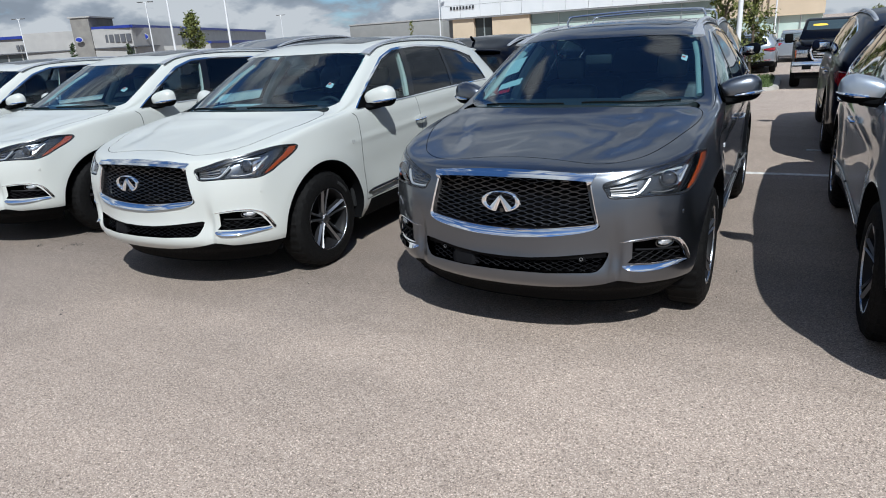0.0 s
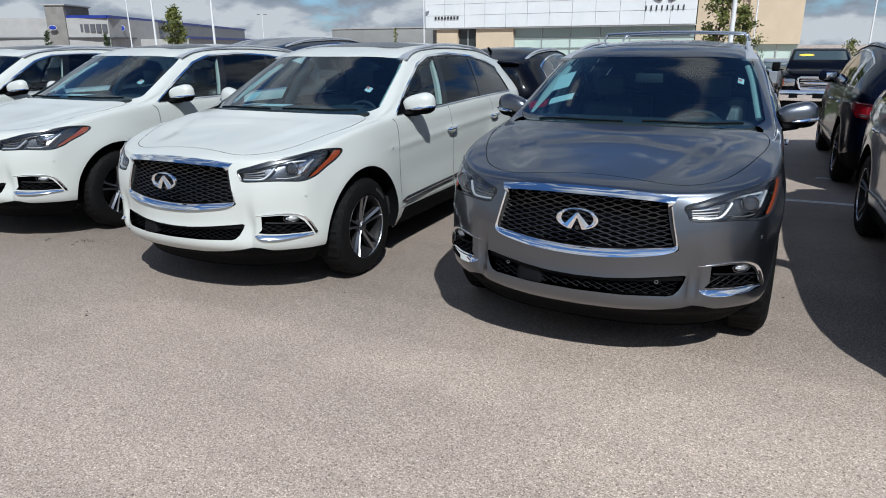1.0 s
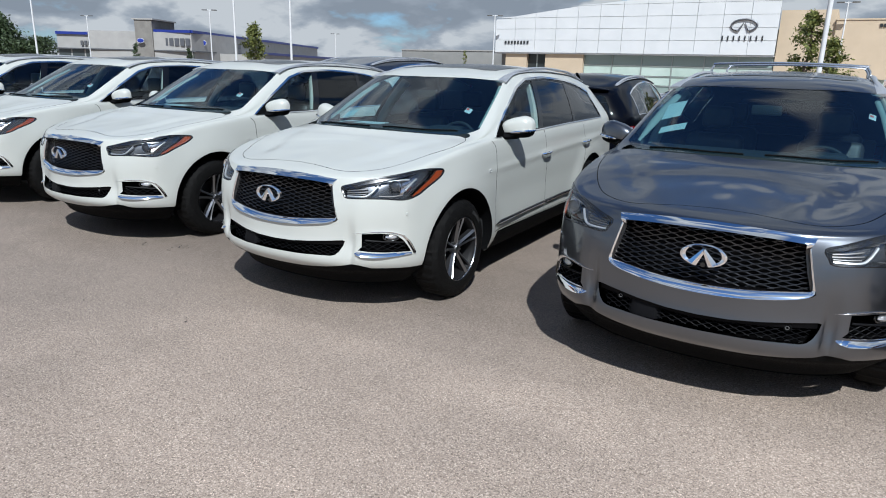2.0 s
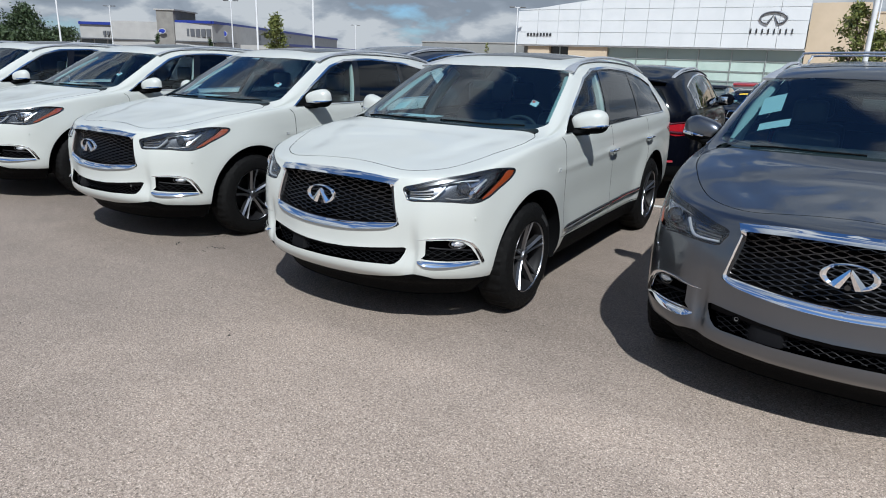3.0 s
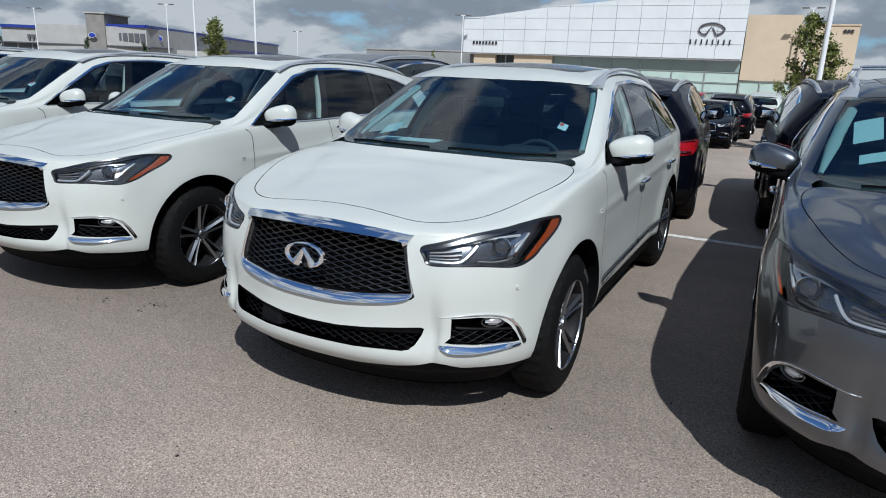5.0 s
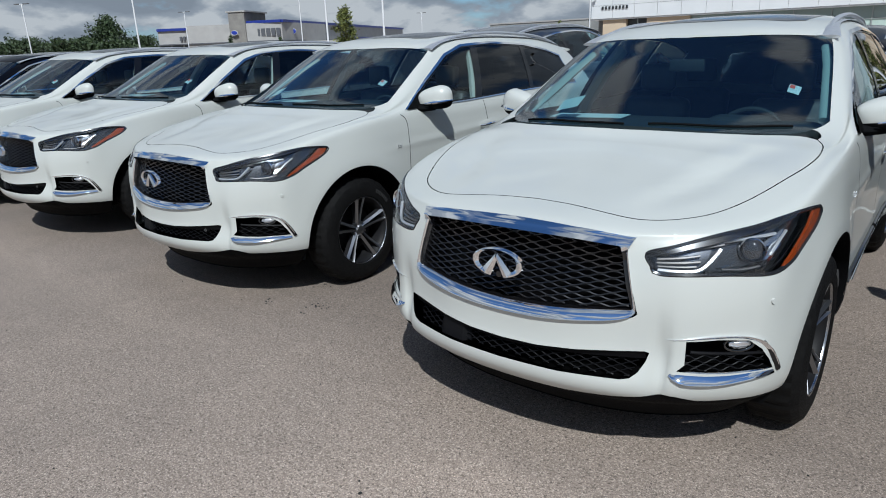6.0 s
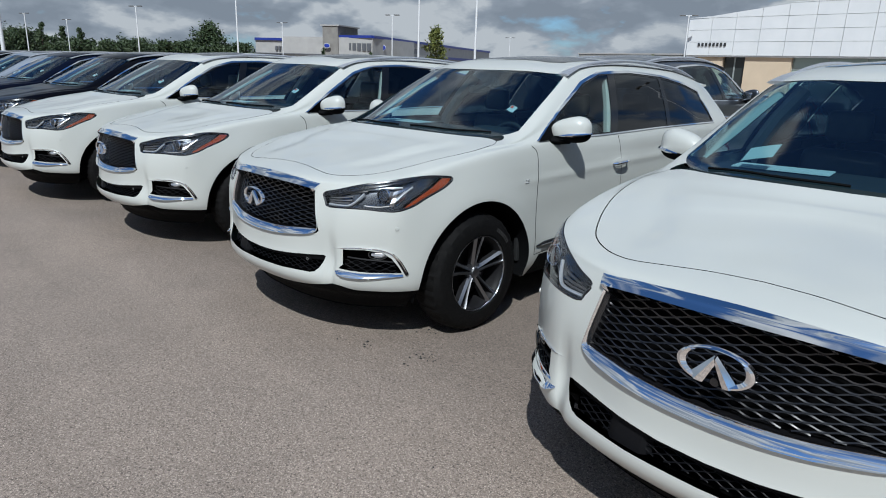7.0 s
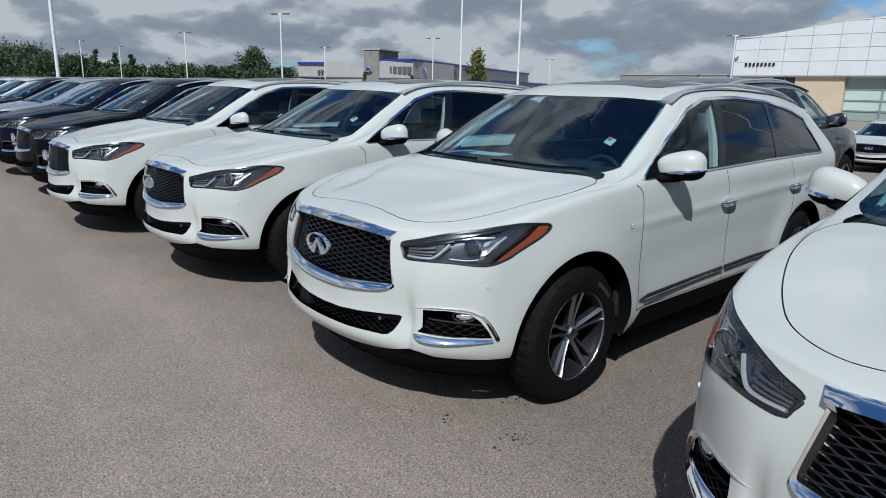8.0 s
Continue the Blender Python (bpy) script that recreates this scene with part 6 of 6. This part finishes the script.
def showroom():
    b = empty("showroom", (0, 72, -.55))
    tagged(b, "large showroom with white panel fascia, cream walls and glass front", "building")
    P = lambda name, d, mat, bevel=0.0, label="": cube_part(name, d, mat, b, bevel, label)
    roof = lambda x: float(np.interp(x, [-34.4, -29, -24, -18.8, -11, -3.35], [7.56, 8.25, 8.85, 9.32, 9.9, 10.36])) + .55
    bm = bmesh.new()
    xs = np.linspace(-34.3, -3.4, 14)
    for y0, y1 in ((.12, .6),):
        lo = [[bm.verts.new((x, y, 4.35)) for x in xs] for y in (y0, y1)]
        hi = [[bm.verts.new((x, y, roof(x) - .06)) for x in xs] for y in (y0, y1)]
        for i in range(13):
            bm.faces.new((lo[0][i], lo[0][i + 1], hi[0][i + 1], hi[0][i]))
            bm.faces.new((lo[1][i], lo[1][i + 1], hi[1][i + 1], hi[1][i]))
            bm.faces.new((hi[0][i], hi[0][i + 1], hi[1][i + 1], hi[1][i]))
            bm.faces.new((lo[0][i], lo[0][i + 1], lo[1][i + 1], lo[1][i]))
    fascia = part("fascia", bm, MULLION, b, "", False)
    rows = [4.33, 5.75, 7.0, 8.25, 9.5, 12]
    cols = np.linspace(-34.4, -3.35, 13)
    for i in range(12):
        for j in range(5):
            x0, x1, z0 = cols[i] + .018, cols[i + 1] - .018, rows[j] + .018
            za, zb = min(rows[j + 1] - .018, roof(x0)), min(rows[j + 1] - .018, roof(x1))
            if zb <= z0 + .05:
                continue
            za = max(za, z0 + .02)
            v = [(x, y, z) for y in (0, .1) for x, z in ((x0, z0), (x1, z0), (x1, zb), (x0, za))]
            mesh_object("panel", v, [(0, 1, 2, 3), (7, 6, 5, 4), (0, 4, 5, 1), (1, 5, 6, 2), (2, 6, 7, 3), (3, 7, 4, 0)], PANEL, fascia, smooth=False)
    P("soffit", (-34.4, .1, 4.2, -3.35, 2.0, 4.33), PANEL)
    P("wall", (-34.2, 1.6, 0, -3.4, 30, 6.9), LOW_GREY)
    P("cream_pier", (-33.1, .4, 0, -30.3, 1.5, 4.2), CREAM)
    P("cream_pier", (-27.9, .4, 0, -23.25, 1.5, 4.2), CREAM)
    P("doorway", (-30.3, .9, 0, -27.9, 1.5, 4.2), SHOP_DARK)
    P("door_frame", (-29.2, .84, 0, -29.05, .9, 4.2), MULLION)
    for i in range(6):
        x0 = -23.25 + i * 3.31
        for j, (z0, z1) in enumerate(((.0, .95), (1.0, 1.95), (2.0, 3.05), (3.1, 4.2))):
            P("pane", (x0 + .06, .95, z0 + .04, x0 + 3.25, 1.0, z1), SHOP_PALE if j in (1, 2) else SHOP_GLASS)
        P("mullion", (x0 - .05, .85, 0, x0 + .05, 1.1, 4.2), MULLION)
    for z in (.97, 1.97, 3.07):
        P("transom", (-23.25, .87, z - .04, -3.4, 1.05, z + .04), MULLION)
    P("wall_cream", (-3.33, .8, 2.35, 1.55, 20, 8.65), CREAM)
    P("wall_cream", (1.55, .5, 2.3, 6.4, 20, 7.65), CREAM)
    P("coping", (1.5, .42, 7.65, 6.46, 20.1, 7.78), CREAM)
    for i in range(5):
        P("pane", (-3.2 + i * 1.92, 1.0, .05, -1.4 + i * 1.92, 1.05, 2.3), SHOP_PALE)
        P("mullion", (-3.33 + i * 1.92, .9, 0, -3.22 + i * 1.92, 1.1, 2.35), MULLION)
    for k in range(3):
        P("sign_bar", (5.1 + k * .3, .40, 7.0, 5.32 + k * .3, .498, 7.3), SIGN_DARK)
    letter_bars(-8.6, -4.3, 5.74, 6.22, 0, 8, SIGN_DARK, b, .22)
    ring = [(-6.48 + 1.2 * math.cos(a), -.1, 7.2 + .58 * math.sin(a)) for a in np.radians(np.linspace(-62, 242, 40))]
    part("sign_ring", tube(bmesh.new(), ring, .10, 6), SIGN_METAL, b, "dark oval sign with a peaked notch")
    bm = bmesh.new()
    for s in (-1, 1):
        tube(bm, [(-6.48 + s * .5, -.1, 6.7), (-6.48 + s * .06, -.1, 7.45)], [.13, .04], 6)
    part("sign_peak", bm, SIGN_METAL, b)
    letter_bars(-33.2, -29.9, 5.32, 5.66, 0, 8, SIGN_DARK, b, .55)


showroom()


def grey_dealership():
    b = empty("car_dealership", (0, 0, -.55))
    tagged(b, "grey stucco dealership with a stone tower and blue roof trim", "building")
    corner, far = Vector((-103.5, 82.8, 0)), Vector((-147.7, 168, 0))
    left, tower_l, tower_r = Vector((-127, 70.9, 0)), Vector((-113.2, 78.4, 0)), Vector((-110.2, 79.9, 0))
    def wall(name, p, q, z0, z1, deep, mat, out=0.0):
        d = (q - p).normalized()
        n = Vector((d.y, -d.x, 0))
        a, c = p + n * out, q + n * out
        v = [(*w.xy, z) for z in (z0, z1) for w in (a, c, c - n * deep, a - n * deep)]
        return mesh_object(name, v, [(0, 1, 2, 3), (4, 5, 6, 7), (0, 1, 5, 4), (1, 2, 6, 5), (2, 3, 7, 6), (3, 0, 4, 7)], mat, b, smooth=False)
    wall("wall", left, tower_l, 0, 6.6, 20, STUCCO_GREY)
    wall("wall", tower_r, corner, 0, 7.4, 20, STUCCO_GREY)
    wall("wall", corner, far, 0, 7.4, 20, STUCCO_GREY)
    wall("tower", tower_l, tower_r, 0, 9.5, 9, TOWER_GREY, .8)
    wall("tower_cap", tower_l - Vector((.3, .15, 0)), tower_r + Vector((.3, .15, 0)), 9.5, 9.75, 9.5, STUCCO_GREY, 1.0)
    for p, q, z in ((left, tower_l, 6.6), (tower_r, corner, 7.35), (corner, far, 7.35)):
        wall("roof_trim", p, q, z, z + .50, 1.2, BLUE_TRIM, .35)
    for p, q, n in ((left, tower_l, 6), (tower_r, corner, 5), (corner, far, 18)):
        wall("canopy", p, q, 3.95, 4.15, .9, SIGN_METAL, .7)
        for i in range(n):
            wall("window", p.lerp(q, (i + .06) / n), p.lerp(q, (i + .94) / n), .2, 3.9, .3, SHOP_FRONT, .06)
    d = (corner - tower_r)
    for i in range(6):
        wall("sign_bar", tower_r + d * (.12 + .148 * i), tower_r + d * (.12 + .148 * i + .112), 4.95, 6.35, .2, SIGN_METAL, .35)
    w = tower_l - left
    for i in range(7):
        wall("sign_bar", left + w * (.30 + .045 * i), left + w * (.30 + .045 * i + .030), 4.7, 5.5, .2, SIGN_METAL, .35)
    e = far - corner
    for i in range(6):
        s = .103 + .0272 * i
        wall("sign_bar", corner + e * s, corner + e * (s + .019), 5.1, 6.2, .2, SIGN_METAL, .35)
    for c, w in ((tower_l.lerp(tower_r, .40), .66), (corner + e * .0647, .95)):
        bm = bmesh.new()
        bmesh.ops.create_uvsphere(bm, u_segments=24, v_segments=10, radius=1, matrix=Matrix.Translation((c.x + .6, c.y - 1.3, 5.75)) @ Matrix.Rotation(radians(28), 4, "Z") @ Matrix.Diagonal((w, .12, w * .62, 1)))
        part("sign_oval", bm, SIGN_BLUE, b, "blue oval sign with a pale rim")
        ring = [(c.x + .6 + w * math.cos(radians(28)) * math.cos(a), c.y - 1.35 + w * math.sin(radians(28)) * math.cos(a), 5.75 + w * .62 * math.sin(a)) for a in np.linspace(0, 2 * math.pi, 25)[:-1]]
        part("sign_rim", tube(bmesh.new(), ring, .035, 6, True), POLE_WHITE, b)
    p, q = Vector((-99.7, 97.5, 0)), Vector((-166, 229, 0))
    wall("rear_wing", p, q, 0, 3.9, 14, STUCCO_GREY)
    wall("roof_trim", p, q, 3.9, 4.4, 1.0, BLUE_TRIM, .3)


grey_dealership()
low = cube_part("low_building", (-64, 95, -.55, -46, 110, 4.5), LOW_GREY, None, .05)
tagged(low, "long low grey building far behind the lot", "building")
cope = cube_part("coping", (-64.1, 94.9, 4.5, -45.9, 110.1, 4.7), STUCCO_GREY, low)
